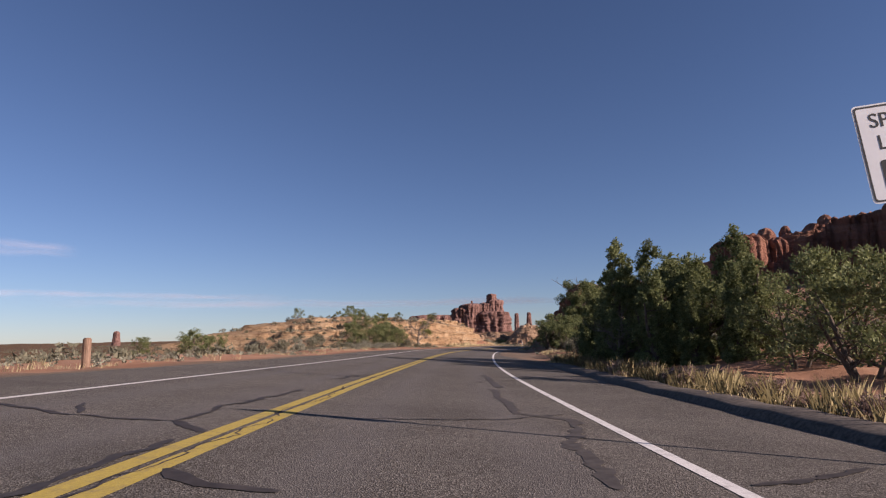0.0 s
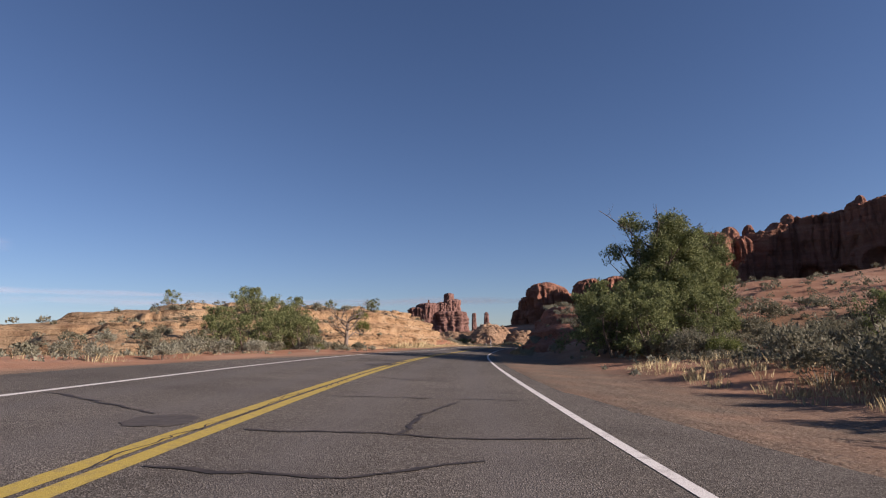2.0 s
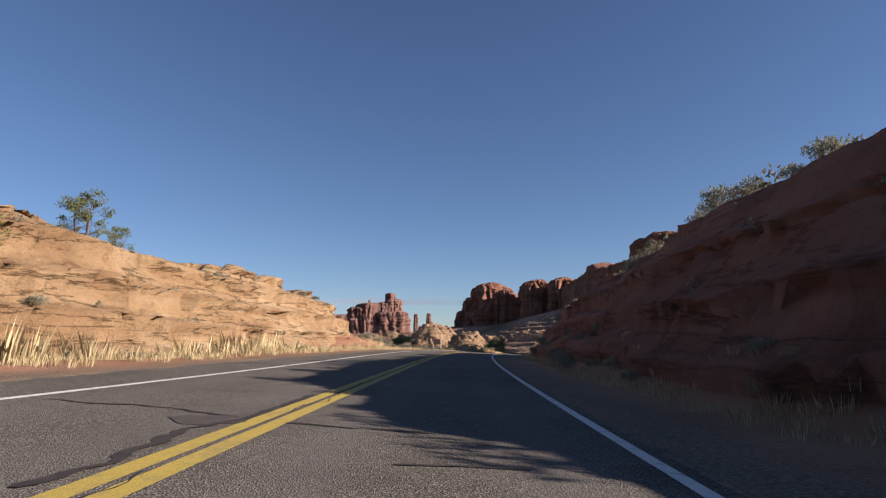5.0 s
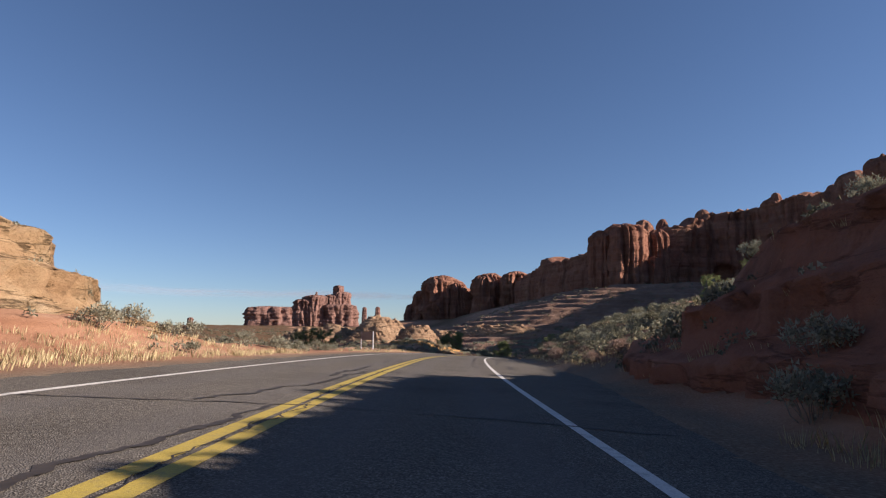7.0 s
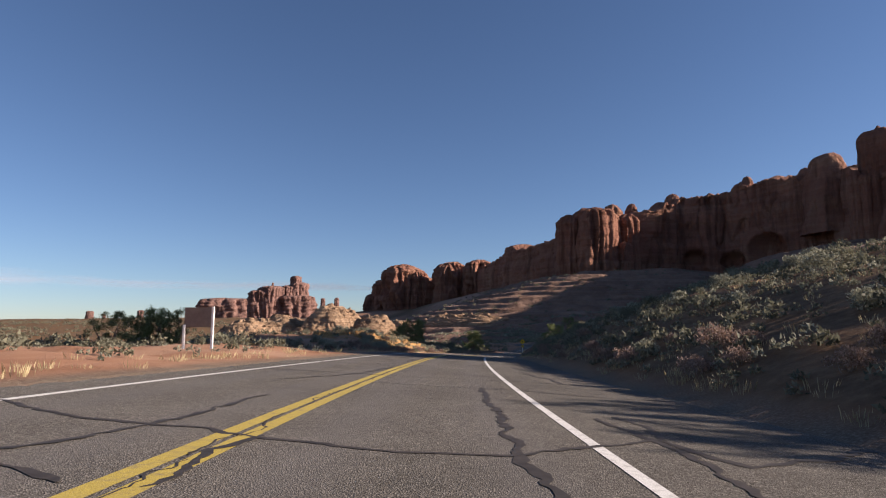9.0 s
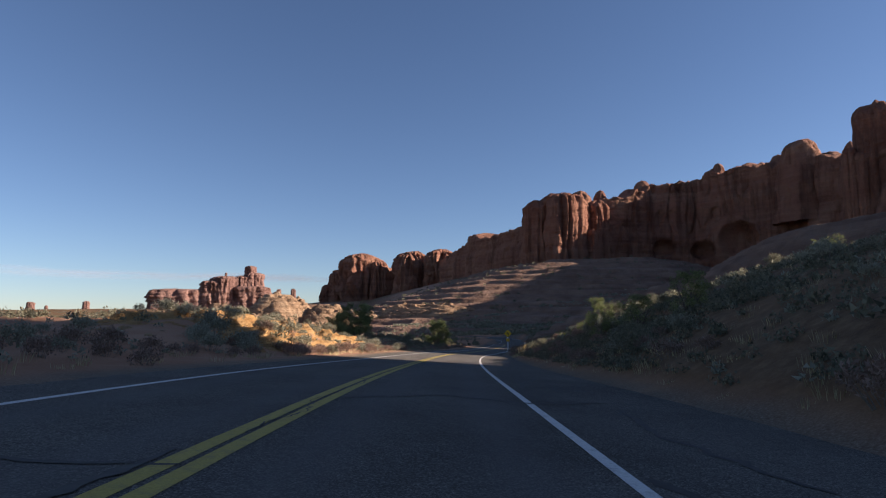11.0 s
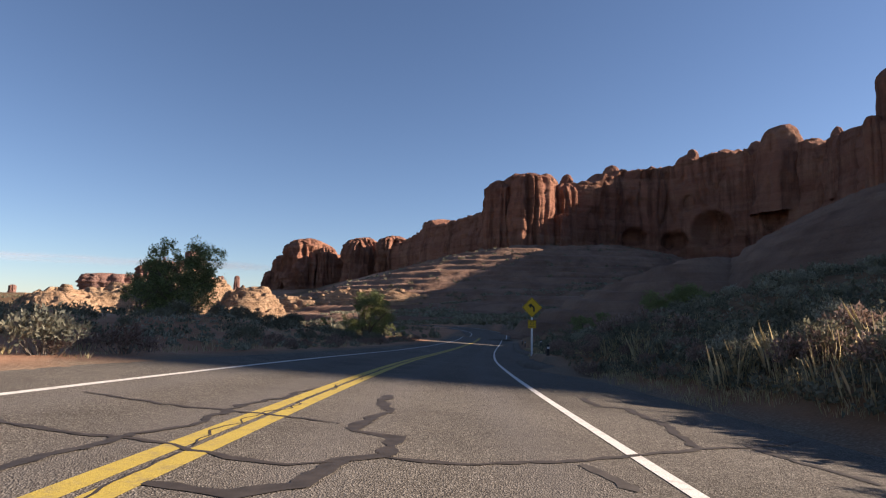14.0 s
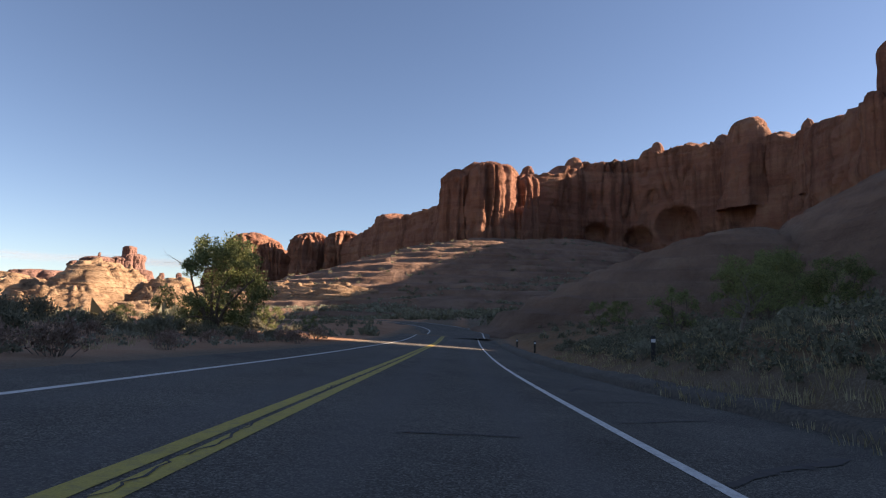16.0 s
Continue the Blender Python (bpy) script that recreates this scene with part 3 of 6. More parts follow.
for x, y, zf, zt, rx, ry, turn, seed, tp in ((246, 1250, 30, 60, 15, 14, 0, 31.0, 0.7), (264, 1241, 30, 86, 20, 18, 30, 32.0, 0.78), (298, 1226, 30, 112, 37, 28, 8, 33.0, 0.92), (322, 1203, 30, 100, 16, 14, 10, 34.0, 0.92),
                                             (368, 1158, 30, 113, 32, 26, 12, 36.0, 0.84), (400, 1108, 36, 112, 34, 24, 60, 38.0, 0.95)):
    formation("bluff_buttress", tower_mesh("bluff_buttress", x, y, zf, zt, rx, ry, turn, M_CLIFF, seed, tp, 0.3, 120, 64, 3.0, 0.2), "rounded sunlit sandstone buttress of the far bluff", group="buttresses of the bluff")
FIN = "tall orange sandstone buttress standing out from the cliff"
for x, y, zf, zt, rx, ry, turn, seed, tp in ((352, 684, 42, 116, 20, 20, 5, 1.0, 0.96), (336, 698, 42, 111, 14, 15, 10, 5.0, 0.9), (373, 687, 42, 113, 8, 9, 5, 2.0, 0.9),
                                             (391, 684, 44, 112, 10, 10, 0, 8.0, 0.92), (378, 672, 42, 82, 8, 7, 0, 4.0, 0.8)):
    formation("buttress", tower_mesh("buttress", x, y, zf, zt, rx, ry, turn, M_CLIFF, seed, tp, 0.17, 110, 64), FIN, group="buttresses of the cliff")
for x, y, zf, zt, rx, seed in ((384, 722, 90, 124, 9, 1.5), (402, 726, 90, 131, 16, 2.5), (426, 726, 90, 134, 9, 6.5), (462, 704, 90, 142, 15, 2.2), (510, 650, 100, 152, 9, 9.5), (524, 574, 90, 156, 22, 4.5), (512, 522, 90, 138, 7, 7.5), (530, 600, 90, 150, 12, 5.2)):
    formation("rock_dome", tower_mesh("rock_dome", x, y, zf, zt, rx, rx * 0.9, 20 * seed, M_CLIFF, seed, 0.72, 0.14, 48, 30, 2.4, 0.3, flare=0.0), "rounded sandstone knob on the cliff's rim", group="knobs on the rim")
for x, y, zt, rx, seed in ((341, 395.5, 102, 9, 12.0), (331, 402.5, 81, 3.4, 13.0), (334.5, 399.5, 79, 5, 14.0)):
    formation("rock_tower", tower_mesh("rock_tower", x, y, 40, zt, rx, rx, 15, M_CLIFF, seed, 0.96, 0.09, square=3.0, crown=0.1, flare=0.0), "dark balanced sandstone tower on the rim", group="towers on the rim")
BUT = "distant hazy red butte with stepped summit"
for name, x, y, zf, zt, rx, ry, turn, seed, tp, lab in (
        ("butte", 80, 2156, 28, 120, 44, 46, 10, 1.0, 0.88, BUT), ("butte", 102, 2150, 28, 132, 38, 44, 25, 1.7, 0.86, BUT), ("butte", 182, 2150, 28, 104, 62, 52, 0, 2.0, 0.86, BUT), ("butte", 160, 2154, 60, 136, 30, 30, 20, 2.6, 0.82, BUT), ("butte", 192, 2154, 60, 146, 34, 28, 12, 3.3, 0.78, BUT), ("butte", 180, 2158, 100, 167, 17, 16, 40, 3.0, 0.86, BUT),
        ("mesa", -40, 2852, 28, 126, 122, 70, 0, 4.0, 0.85, "distant flat-topped red mesa"), ("rock_spire", 253, 2045, 36, 91, 8, 8, 0, 5.0, 0.75, "thin distant rock spire"),
        ("rock_spire", 294, 2040, 36, 93, 9, 8, 0, 6.0, 0.75, "thin distant rock spire"), ("rock_spire", 108, 2150, 120, 143, 5, 5, 0, 7.0, 0.6, "small rock pinnacle on a butte"),
        ("rock_spire", -489, 3639, 30, 95, 17, 15, 0, 8.0, 0.8, "lone distant rock tower"), ("rock_spire", -712, 3598, 30, 88, 20, 16, 0, 9.0, 0.8, "lone distant rock tower"),
        ("rock_spire", -650, 3610, 30, 72, 8, 8, 0, 9.5, 0.8, "lone distant rock tower"), ("rock_spire", -706, 1323, -8, 37, 10, 9, 0, 10.0, 0.55, "lone red rock pinnacle on the plain")):
    formation(name, tower_mesh(name, x, y, zf, zt, rx, ry, turn, M_BUTTE, seed, tp, 0.17, 84, 40, 4.0, 0.1), lab, group="distant rocks")
RIDGE = ((58, 622, -24, 8, 36, 30, 1.0), (92, 606, -24, 15, 32, 28, 2.0), (118, 592, -24, 9, 24, 22, 3.0), (34, 588, -24, 5, 34, 24, 4.0), (78, 566, -24, 3, 30, 20, 8.0), (106, 560, -24, -2, 26, 18, 9.0), (150, 640, -8, 4, 46, 22, 5.0), (185, 600, -6, 10, 50, 24, 6.0))


def dome_mesh(name, x, y, rx, ry, turn, top, power, material, foot=-12.0, seed=0.0, rough=0.0):
    """A broad hump of bare rock with worn layers."""
    r, th = np.meshgrid(np.linspace(0, 1, 64), np.linspace(0, 2 * np.pi, 140, endpoint=False), indexing="ij")
    a, b = rx * r * np.cos(th), ry * r * np.sin(th)
    c, sn = math.cos(turn), math.sin(turn)
    px, py = x + a * c - b * sn, y + a * sn + b * c
    z = foot + (top - foot) * (1 - (r ** 2) ** power)
    q = z + 1.3 * fbm(stack(px, py, seed) / 26.0, 3) + 0.05 * px
    lay = terrace(q, 2.3, 0.2, 0.5 * fbm(stack(px, py, seed + 4) / 40.0, 2)) - q
    z = z + 0.8 * lay + 0.9 * fbm(stack(px, py, seed) / 18.0, 4)
    block = fbm(stack(px + 0.4 * py, py, seed) / 13.0, 3)
    z = z + rough * (terrace(3.2 * block, 1.1, 0.12, 0.0) - 0.9 * np.exp(-(block / 0.03) ** 2)) * smooth(1.0, 0.7, r)
    return mesh_from(name, np.stack([px, py, z], -1), grid_faces(64, 140, True), material)


def terrace(z, step, sharp, w):
    """Draws heights into ledges of about one step."""
    q = z / step + w
    f = q - np.floor(q)
    f = smooth(0.5 - sharp, 0.5 + sharp, f)
    return (np.floor(q) + f - w) * step


for x, y, zf, zt, rx, ry, seed in RIDGE:
    formation("slickrock_dome", dome_mesh("slickrock_dome", x, y, rx * 1.15, ry * 1.15, 0.35 * seed, zt, 1.25, M_LEDGE, zf, 3 * seed, 1.5), "pale sunlit slickrock dome with broken ledges", group="slickrock domes")
formation("slickrock_dome", dome_mesh("slickrock_dome", 203, 311, 60, 95, 2.64, 23, 1.34, M_SHELF, seed=2.0), "broad grey-pink slickrock dome beside the road", group="slickrock domes")
formation("slickrock_dome", dome_mesh("slickrock_dome", 178, 356, 46, 60, 1.77, 10, 0.65, M_SHELF, seed=7.0), "low grey-pink slickrock dome beside the road", group="slickrock domes")


def sheet_mesh(name, s, u, height, material, out=0.0):
    """A rock face over the ground, its hard layers jutting out and soft ones cut back."""
    S, U = np.meshgrid(s, u, indexing="ij")
    z = height(S, U)
    rise = np.abs(np.gradient(z, axis=1) / np.gradient(U, axis=1))
    face = smooth(0.25, 0.9, np.minimum(rise, 3))
    for _ in range(2):
        face = (face + np.roll(face, 1, 0) + np.roll(face, -1, 0) + np.roll(face, 1, 1) + np.roll(face, -1, 1)) / 5
    q = (z - road_z(S)) / 1.55 + 0.35 * fbm(stack(S / 9.0, 1.5, z / 3.0), 3)
    f = q - np.floor(q)
    jut = smooth(0.0, 0.16, f) * (1 - f) * 0.9 - 0.55 * (1 - smooth(0.0, 0.16, f))
    x, y = line(S, U + out * face * (jut + 0.35 * fbm(stack(S / 2.2, U, z) / 1.0, 3)))
    return mesh_from(name, np.stack([x, y, z], -1), grid_faces(len(s), len(u))[:, ::-1], material)


def outcrop_height(S, U):
    z = outcrop(S, U)
    w = stack(S, U)
    rough = 0.9 * fbm(w / 11.0, 4) + 0.35 * fbm(w / 3.1, 3)
    z = z + rough * smooth(0.3, 2.0, z)
    lay = terrace(z, 1.7, 0.09, 0.55 * fbm(stack(S / 17.0, U / 17.0, 5.0), 3))
    thin = terrace(z, 0.45, 0.12, 0.8 * fbm(stack(S / 6.0, U / 6.0, 9.0), 2))
    joint = np.abs(fbm(stack(S / 5.5 + 0.25 * U, U / 12.0, 3.0), 3))
    z = 0.12 * z + 0.6 * lay + 0.28 * thin + 0.09 * fbm(w / 0.9, 3) - 0.45 * np.exp(-(joint / 0.025) ** 2) * smooth(0.5, 2, z)
    edge = smooth(0.12, 0.5, outcrop(S, U))
    return road_z(S) + CROSS * np.clip(U, -8, 6) - 0.6 * (1 - edge) + z * edge


formation("rock_outcrop", sheet_mesh("rock_outcrop", np.arange(78, 192, 0.4), np.concatenate([np.arange(-92, -40, 1.5), np.arange(-40, -23, 0.3), np.arange(-23, -9, 0.13)]), outcrop_height, M_SLAB, 1.4), "sunlit orange slickrock outcrop with layered ledges")


def bank_height(S, U):
    w = stack(S, U)
    full = cut_bank(S) * smooth(4.4, 8.6, U)
    z = full + (0.5 * fbm(w / 5.0, 4) + 0.2 * fbm(w / 1.6, 3)) * smooth(0.2, 1.0, full)
    lay = terrace(z, 1.25, 0.09, 0.6 * fbm(stack(S / 9.0, U / 9.0, 2.0), 3))
    thin = terrace(z, 0.4, 0.12, 0.8 * fbm(stack(S / 4.0, U / 4.0, 9.0), 2))
    joint = np.abs(fbm(stack(S / 4.0 + 0.3 * U, U / 9.0, 6.0), 3))
    z = 0.15 * z + 0.6 * lay + 0.25 * thin + 0.08 * fbm(w / 0.7, 3) - 0.35 * np.exp(-(joint / 0.03) ** 2) * smooth(0.5, 2, z)
    edge = smooth(0.1, 0.5, full) * (1 - smooth(10.5, 12.5, U)) * smooth(80, 90, S)
    return road_z(S) + CROSS * np.clip(U, -8, 6) + z * edge - 0.7 * (1 - edge) + 0.1 * np.clip(U - 5.5, 0, 7)


formation("rock_bank", sheet_mesh("rock_bank", np.arange(78, 176, 0.35), np.arange(4.0, 13.0, 0.12), bank_height, M_BANK, -0.55), "shaded red rock cutting with broken ledges")


def apron_height(X, Y):
    z = far_z(X, Y)
    w = stack(X, Y)
    z = z + 2.2 * fbm(w / 38.0 + 3, 4)
    lay = 0.6 * terrace(z, 4.6, 0.07, 0.7 * fbm(w / 70.0 + 8, 3)) + 0.4 * terrace(z, 1.7, 0.1, 0.9 * fbm(w / 40.0 + 2, 3))
    z = 0.15 * z + 0.85 * lay + 0.5 * fbm(w / 6.0, 3)
    edge = smooth(430, 470, Y) * (1 - smooth(800, 850, Y)) * smooth(90, 140, X) * (1 - smooth(500, 540, X))
    return z * edge + (far_z(X, Y) - 4) * (1 - edge) + 0.9 * edge


ax_, ay_ = np.meshgrid(np.arange(90, 545, 1.8), np.arange(430, 852, 1.8), indexing="ij")
formation("slickrock_slope", mesh_from("slickrock_slope", np.stack([ax_, ay_, apron_height(ax_, ay_)], -1), grid_faces(*ax_.shape)[:, ::-1], M_SHELF), "grey-pink slickrock slope below the cliff")


def rocky_height(S, U):
    w = stack(S, U)
    z = rel(S, U)
    lay = terrace(z + 0.6 * fbm(w / 2.6, 4), 0.55, 0.12, 0.7 * fbm(w / 5.0 + 4, 3)) + 0.22 * np.abs(fbm(w / 0.9, 3)) + 0.1
    edge = smooth(246, 254, S) * (1 - smooth(282, 293, S)) * smooth(9.2, 10.4, -U) * (1 - smooth(19, 23, -U)) * smooth(-0.25, 0.15, fbm(w / 5.0 + 11, 2) + 0.12)
    return road_z(S) + z * (1 - edge) + (lay + 0.12) * edge - 0.35 * (1 - edge)


formation("rocky_bank", sheet_mesh("rocky_bank", np.arange(244, 296, 0.22), np.arange(-24, -8.8, 0.12), rocky_height, M_RUBBLE, 0.45), "sunlit bank of broken yellow-orange sandstone")


# ---- thin far clouds ----
def cloud_material():
    m = bpy.data.materials.new("thin_cloud")
    m.use_nodes = True
    nt = m.node_tree
    b = nt.nodes["Principled BSDF"]
    b.inputs["Base Color"].default_value, b.inputs["Roughness"].default_value = (0.4, 0.39, 0.45, 1), 1.0
    n = noise_tex(nt, coords(nt, (1, 1, 9)), 0.0022, 5, 0.6, 0.4)
    k = nt.nodes.new("ShaderNodeMath")
    k.operation = "MULTIPLY"
    nt.links.new(ramp(nt, n, [(0.32, grey(0.03)), (0.62, grey(0.34))]), k.inputs[0])
    nt.links.new(attribute(nt, "thick"), k.inputs[1])
    tr, ms = nt.nodes.new("ShaderNodeBsdfTransparent"), nt.nodes.new("ShaderNodeMixShader")
    nt.links.new(k.outputs[0], ms.inputs[0])
    nt.links.new(tr.outputs[0], ms.inputs[1])
    nt.links.new(b.outputs[0], ms.inputs[2])
    nt.links.new(ms.outputs[0], nt.nodes["Material Output"].inputs["Surface"])
    return m


M_CLOUD = cloud_material()
for a0, a1, z0, high, seed in ((-40, 34, 300, 46, 1.0), (-62, -14, 352, 30, 2.0), (-48, -33, 640, 70, 3.0)):
    A_, K_ = np.meshgrid(np.radians(np.linspace(a0, a1, 120)), np.linspace(-1, 1, 13), indexing="ij")
    zc = z0 + 16 * fbm(stack(A_ * 9, seed), 3) + high * K_ * (0.8 + 0.7 * pnoise(stack(A_ * 14, seed + 3)))
    me = mesh_from("cloud", np.stack([60 + 4480 * np.sin(A_), 200 + 4480 * np.cos(A_), zc], -1), grid_faces(120, 13), M_CLOUD)
    along = (A_ - A_.min()) / (A_.max() - A_.min())
    thick = (1 - K_ ** 2) ** 1.5 * smooth(0, 0.2, along) * (1 - smooth(0.8, 1, along))
    me.attributes.new("thick", "FLOAT", "POINT").data.foreach_set("value", thick.ravel().astype(np.float32))
    tagged(new("cloud", me), "thin grey cloud band low over the horizon", "cloud", "clouds", kind="structure")


# ---- plants ----
def leaf_material(name, dark, light, rough=0.7):
    m, nt, b = shader(name, rough, 0.2)
    g = nt.nodes.new("ShaderNodeNewGeometry")
    info = nt.nodes.new("ShaderNodeObjectInfo")
    add = nt.nodes.new("ShaderNodeMath")
    add.operation = "MULTIPLY_ADD"
    nt.links.new(info.outputs["Random"], add.inputs[0])
    add.inputs[1].default_value = 0.35
    nt.links.new(g.outputs["Random Per Island"], add.inputs[2])
    c = ramp(nt, add.outputs[0], [(0.0, dark), (1.3, light)])
    nt.links.new(c, b.inputs["Base Color"])
    tr = nt.nodes.new("ShaderNodeBsdfTranslucent")
    nt.links.new(c, tr.inputs["Color"])
    ms = nt.nodes.new("ShaderNodeMixShader")
    ms.inputs[0].default_value = 0.3
    nt.links.new(b.outputs[0], ms.inputs[1])
    nt.links.new(tr.outputs[0], ms.inputs[2])
    nt.links.new(ms.outputs[0], nt.nodes["Material Output"].inputs["Surface"])
    return m


def bark_material(name, dark, light):
    m, nt, b = shader(name, 0.9, 0.1)
    n = noise_tex(nt, coords(nt, (9, 9, 1.5)), 2.0, 6, 0.7, 0.5)
    nt.links.new(ramp(nt, n, [(0.3, dark), (0.7, light)]), b.inputs["Base Color"])
    bump(nt, b, n, 0.7, 0.03)
    return m


M_JUNIPER = leaf_material("juniper_leaf", (0.055, 0.07, 0.028), (0.23, 0.25, 0.1))
M_GREEN = leaf_material("shrub_leaf", (0.06, 0.08, 0.02), (0.2, 0.22, 0.07))
M_SAGE = leaf_material("sage_leaf", (0.13, 0.13, 0.09), (0.34, 0.33, 0.24))
M_OLIVE = leaf_material("brush_leaf", (0.08, 0.08, 0.052), (0.24, 0.225, 0.15))
M_RUST = leaf_material("dry_brush_leaf", (0.13, 0.08, 0.055), (0.34, 0.24, 0.19))
M_KHAKI = leaf_material("khaki_grass", (0.17, 0.14, 0.062), (0.4, 0.33, 0.17))
M_STRAW = leaf_material("dry_grass", (0.36, 0.28, 0.14), (0.68, 0.57, 0.34))
M_BARK = bark_material("juniper_bark", (0.07, 0.053, 0.04), (0.2, 0.155, 0.12))
M_DEAD = bark_material("weathered_wood", (0.1, 0.078, 0.062), (0.3, 0.25, 0.2))
M_TWIG = bark_material("twigs", (0.12, 0.1, 0.08), (0.3, 0.26, 0.21))


def tube(path, radii, sides=5):
    """Verts and faces of a tapered limb along points."""
    p = np.array(path, float)
    t = np.gradient(p, axis=0)
    t /= np.linalg.norm(t, axis=1)[:, None] + 1e-9
    ref = np.where(np.abs(t[:, 2:3]) > 0.9, (1.0, 0, 0), (0, 0, 1.0))
    a = np.cross(t, ref)
    a /= np.linalg.norm(a, axis=1)[:, None] + 1e-9
    b = np.cross(t, a)
    th = np.linspace(0, 2 * np.pi, sides, endpoint=False)
    v = p[:, None] + np.array(radii)[:, None, None] * (a[:, None] * np.cos(th)[None, :, None] + b[:, None] * np.sin(th)[None, :, None])
    return v.reshape(-1, 3), grid_faces(len(p), sides, True)


def join(pieces):
    vs, fs, n = [], [], 0
    for v, f in pieces:
        vs.append(v)
        fs.extend((np.asarray(f) + n).tolist())
        n += len(v)
    return np.concatenate(vs), fs


def limb(rng, start, direction, length, r, bend=0.25, n=7):
    p, d, out = np.array(start, float), np.array(direction, float), []
    d /= np.linalg.norm(d)
    for k in range(n):
        out.append(p.copy())
        p = p + d * length / (n - 1)
        d = d + rng.normal(0, bend, 3)
        d /= np.linalg.norm(d)
    return np.array(out), np.linspace(r, r * 0.25, n), d


def leaves(rng, centres, spread, size, up=0.3, per=30, thin=0.35):
    """Pointed leaf sprays round the centres: triangles of random lean."""
    n = len(centres) * per
    c = np.repeat(centres, per, axis=0)
    sp = np.repeat(np.broadcast_to(np.asarray(spread, float), (len(centres),)), per)
    off = rng.normal(size=(n, 3))
    off /= np.linalg.norm(off, axis=1)[:, None]
    c = c + off * (rng.random((n, 1)) ** 0.5) * sp[:, None]
    d = off * 0.7 + rng.normal(size=(n, 3)) * 0.5 + (0, 0, up)
    d /= np.linalg.norm(d, axis=1)[:, None]
    side = np.cross(d, rng.normal(size=(n, 3)))
    side /= np.linalg.norm(side, axis=1)[:, None] + 1e-9
    l = size * (0.6 + 0.8 * rng.random((n, 1)))
    v = np.stack([c - side * l * thin, c + side * l * thin, c + d * l], 1).reshape(-1, 3)
    return v, np.arange(n * 3).reshape(-1, 3)


def juniper(seed, height, width, clumps=150, per=42, trunks=3, lean=0.35, bare=0.15, shape="round"):
    rng = np.random.RandomState(seed)
    wood, centres, radii = [], [], []
    for k in range(trunks):
        a = 2 * np.pi * (k + rng.random()) / trunks
        p, r, d = limb(rng, (0.12 * math.cos(a), 0.12 * math.sin(a), -0.25), (lean * math.cos(a), lean * math.sin(a), 1), height * (0.62 + 0.2 * rng.random()), 0.045 * height ** 0.9 / trunks ** 0.4, 0.12, 9)
        wood.append(tube(p, r, 6))
        for j in range(7):
            q = p[2 + j % 6]
            b = rng.random() * 2 * np.pi
            lp, lr, _ = limb(rng, q, (math.cos(b), math.sin(b), 0.35 + 0.4 * rng.random()), width * (0.18 + 0.18 * rng.random()), r[2 + j % 6] * 0.5, 0.22, 6)
            wood.append(tube(lp, lr, 4))
            for m in range(3):
                b2 = rng.random() * 2 * np.pi
                tp, tr, _ = limb(rng, lp[2 + m], (math.cos(b2), math.sin(b2), 0.3), width * 0.16, lr[2 + m] * 0.5, 0.3, 5)
                wood.append(tube(tp, tr, 3))
    if shape == "high":
        for k in range(9):
            a = 2.4 * k
            lp, lr, _ = limb(rng, (0.1 * math.cos(a), 0.1 * math.sin(a), height * (0.3 + 0.05 * k)), (math.cos(a), math.sin(a), 0.75), width * 0.62, 0.07, 0.2, 8)
            wood.append(tube(lp, lr, 4))
            for m in range(4):
                tp, tr, _ = limb(rng, lp[3 + m], (rng.normal(), rng.normal(), 0.5), width * 0.14, 0.02, 0.3, 5)
                wood.append(tube(tp, tr, 3))
    lobes = max(7, int(clumps / 13))
    for k in range(lobes):
        a, h = rng.random() * 2 * np.pi, rng.random()
        if shape == "tall":
            reach = width * 0.46 * (1 - h) ** 0.5 * (0.2 + 0.8 * rng.random() ** 0.5)
            z = height * (0.03 + 0.89 * h ** 1.1)
        elif shape == "high":
            reach = width * 0.42 * math.sqrt(max(0.05, 1 - (h * 1.5 - 0.6) ** 2)) * (0.35 + 0.65 * rng.random())
            z = height * (0.42 + 0.5 * h)
        else:
            reach = width * 0.5 * math.sqrt(max(0.05, 1 - (h * 1.15 - 0.35) ** 2)) * (0.3 + 0.6 * rng.random())
            z = height * (0.08 + 0.77 * h)
        c0 = np.array([reach * math.cos(a), reach * math.sin(a), z])
        big = width * (0.11 + 0.07 * rng.random()) * (0.75 if shape == "tall" else 0.8)
        for j in range(13):
            o = rng.normal(size=3)
            o /= np.linalg.norm(o)
            centres.append(c0 + o * big * rng.random() ** 0.4 * (1, 1, 0.8 if shape != "tall" else 1.5))
            radii.append(big * (0.28 + 0.22 * rng.random()))
    centres = np.array(centres)
    centres[:, 2] = np.clip(centres[:, 2], 0.15, height)
    wv_, wf = join(wood)
    lv, lf = leaves(rng, centres, np.array(radii), 0.07 * (height / 4) ** 0.5 + 0.03, 0.35, per, 0.32)
    return mesh_from("trunk", wv_, wf, M_BARK), mesh_from("crown", lv, lf, M_JUNIPER, False)


def plant(name, meshes, label, category, group):
    base = new(name)
    for part_name, me in meshes:
        part_mesh(part_name, me, base)
    return tagged(base, label, category, group)


def surf_z(s, u):
    """The highest of ground, outcrop and bank."""
    s, u = np.asarray(s, float), np.asarray(u, float)
    z = ground_z(s, u)
    rb = (s > 245) & (s < 295) & (u < -9) & (u > -23.5)
    z = np.where(rb, np.maximum(z, rocky_height(s, u)), z)
    oc = (s > 79) & (s < 191) & (u < -10) & (u > -90)
    z = np.where(oc, np.maximum(z, outcrop_height(s, u)), z)
    bk = (s > 67) & (s < 175) & (u > 4.2) & (u < 12.5)
    return np.where(bk, np.maximum(z, bank_height(s, u)), z)


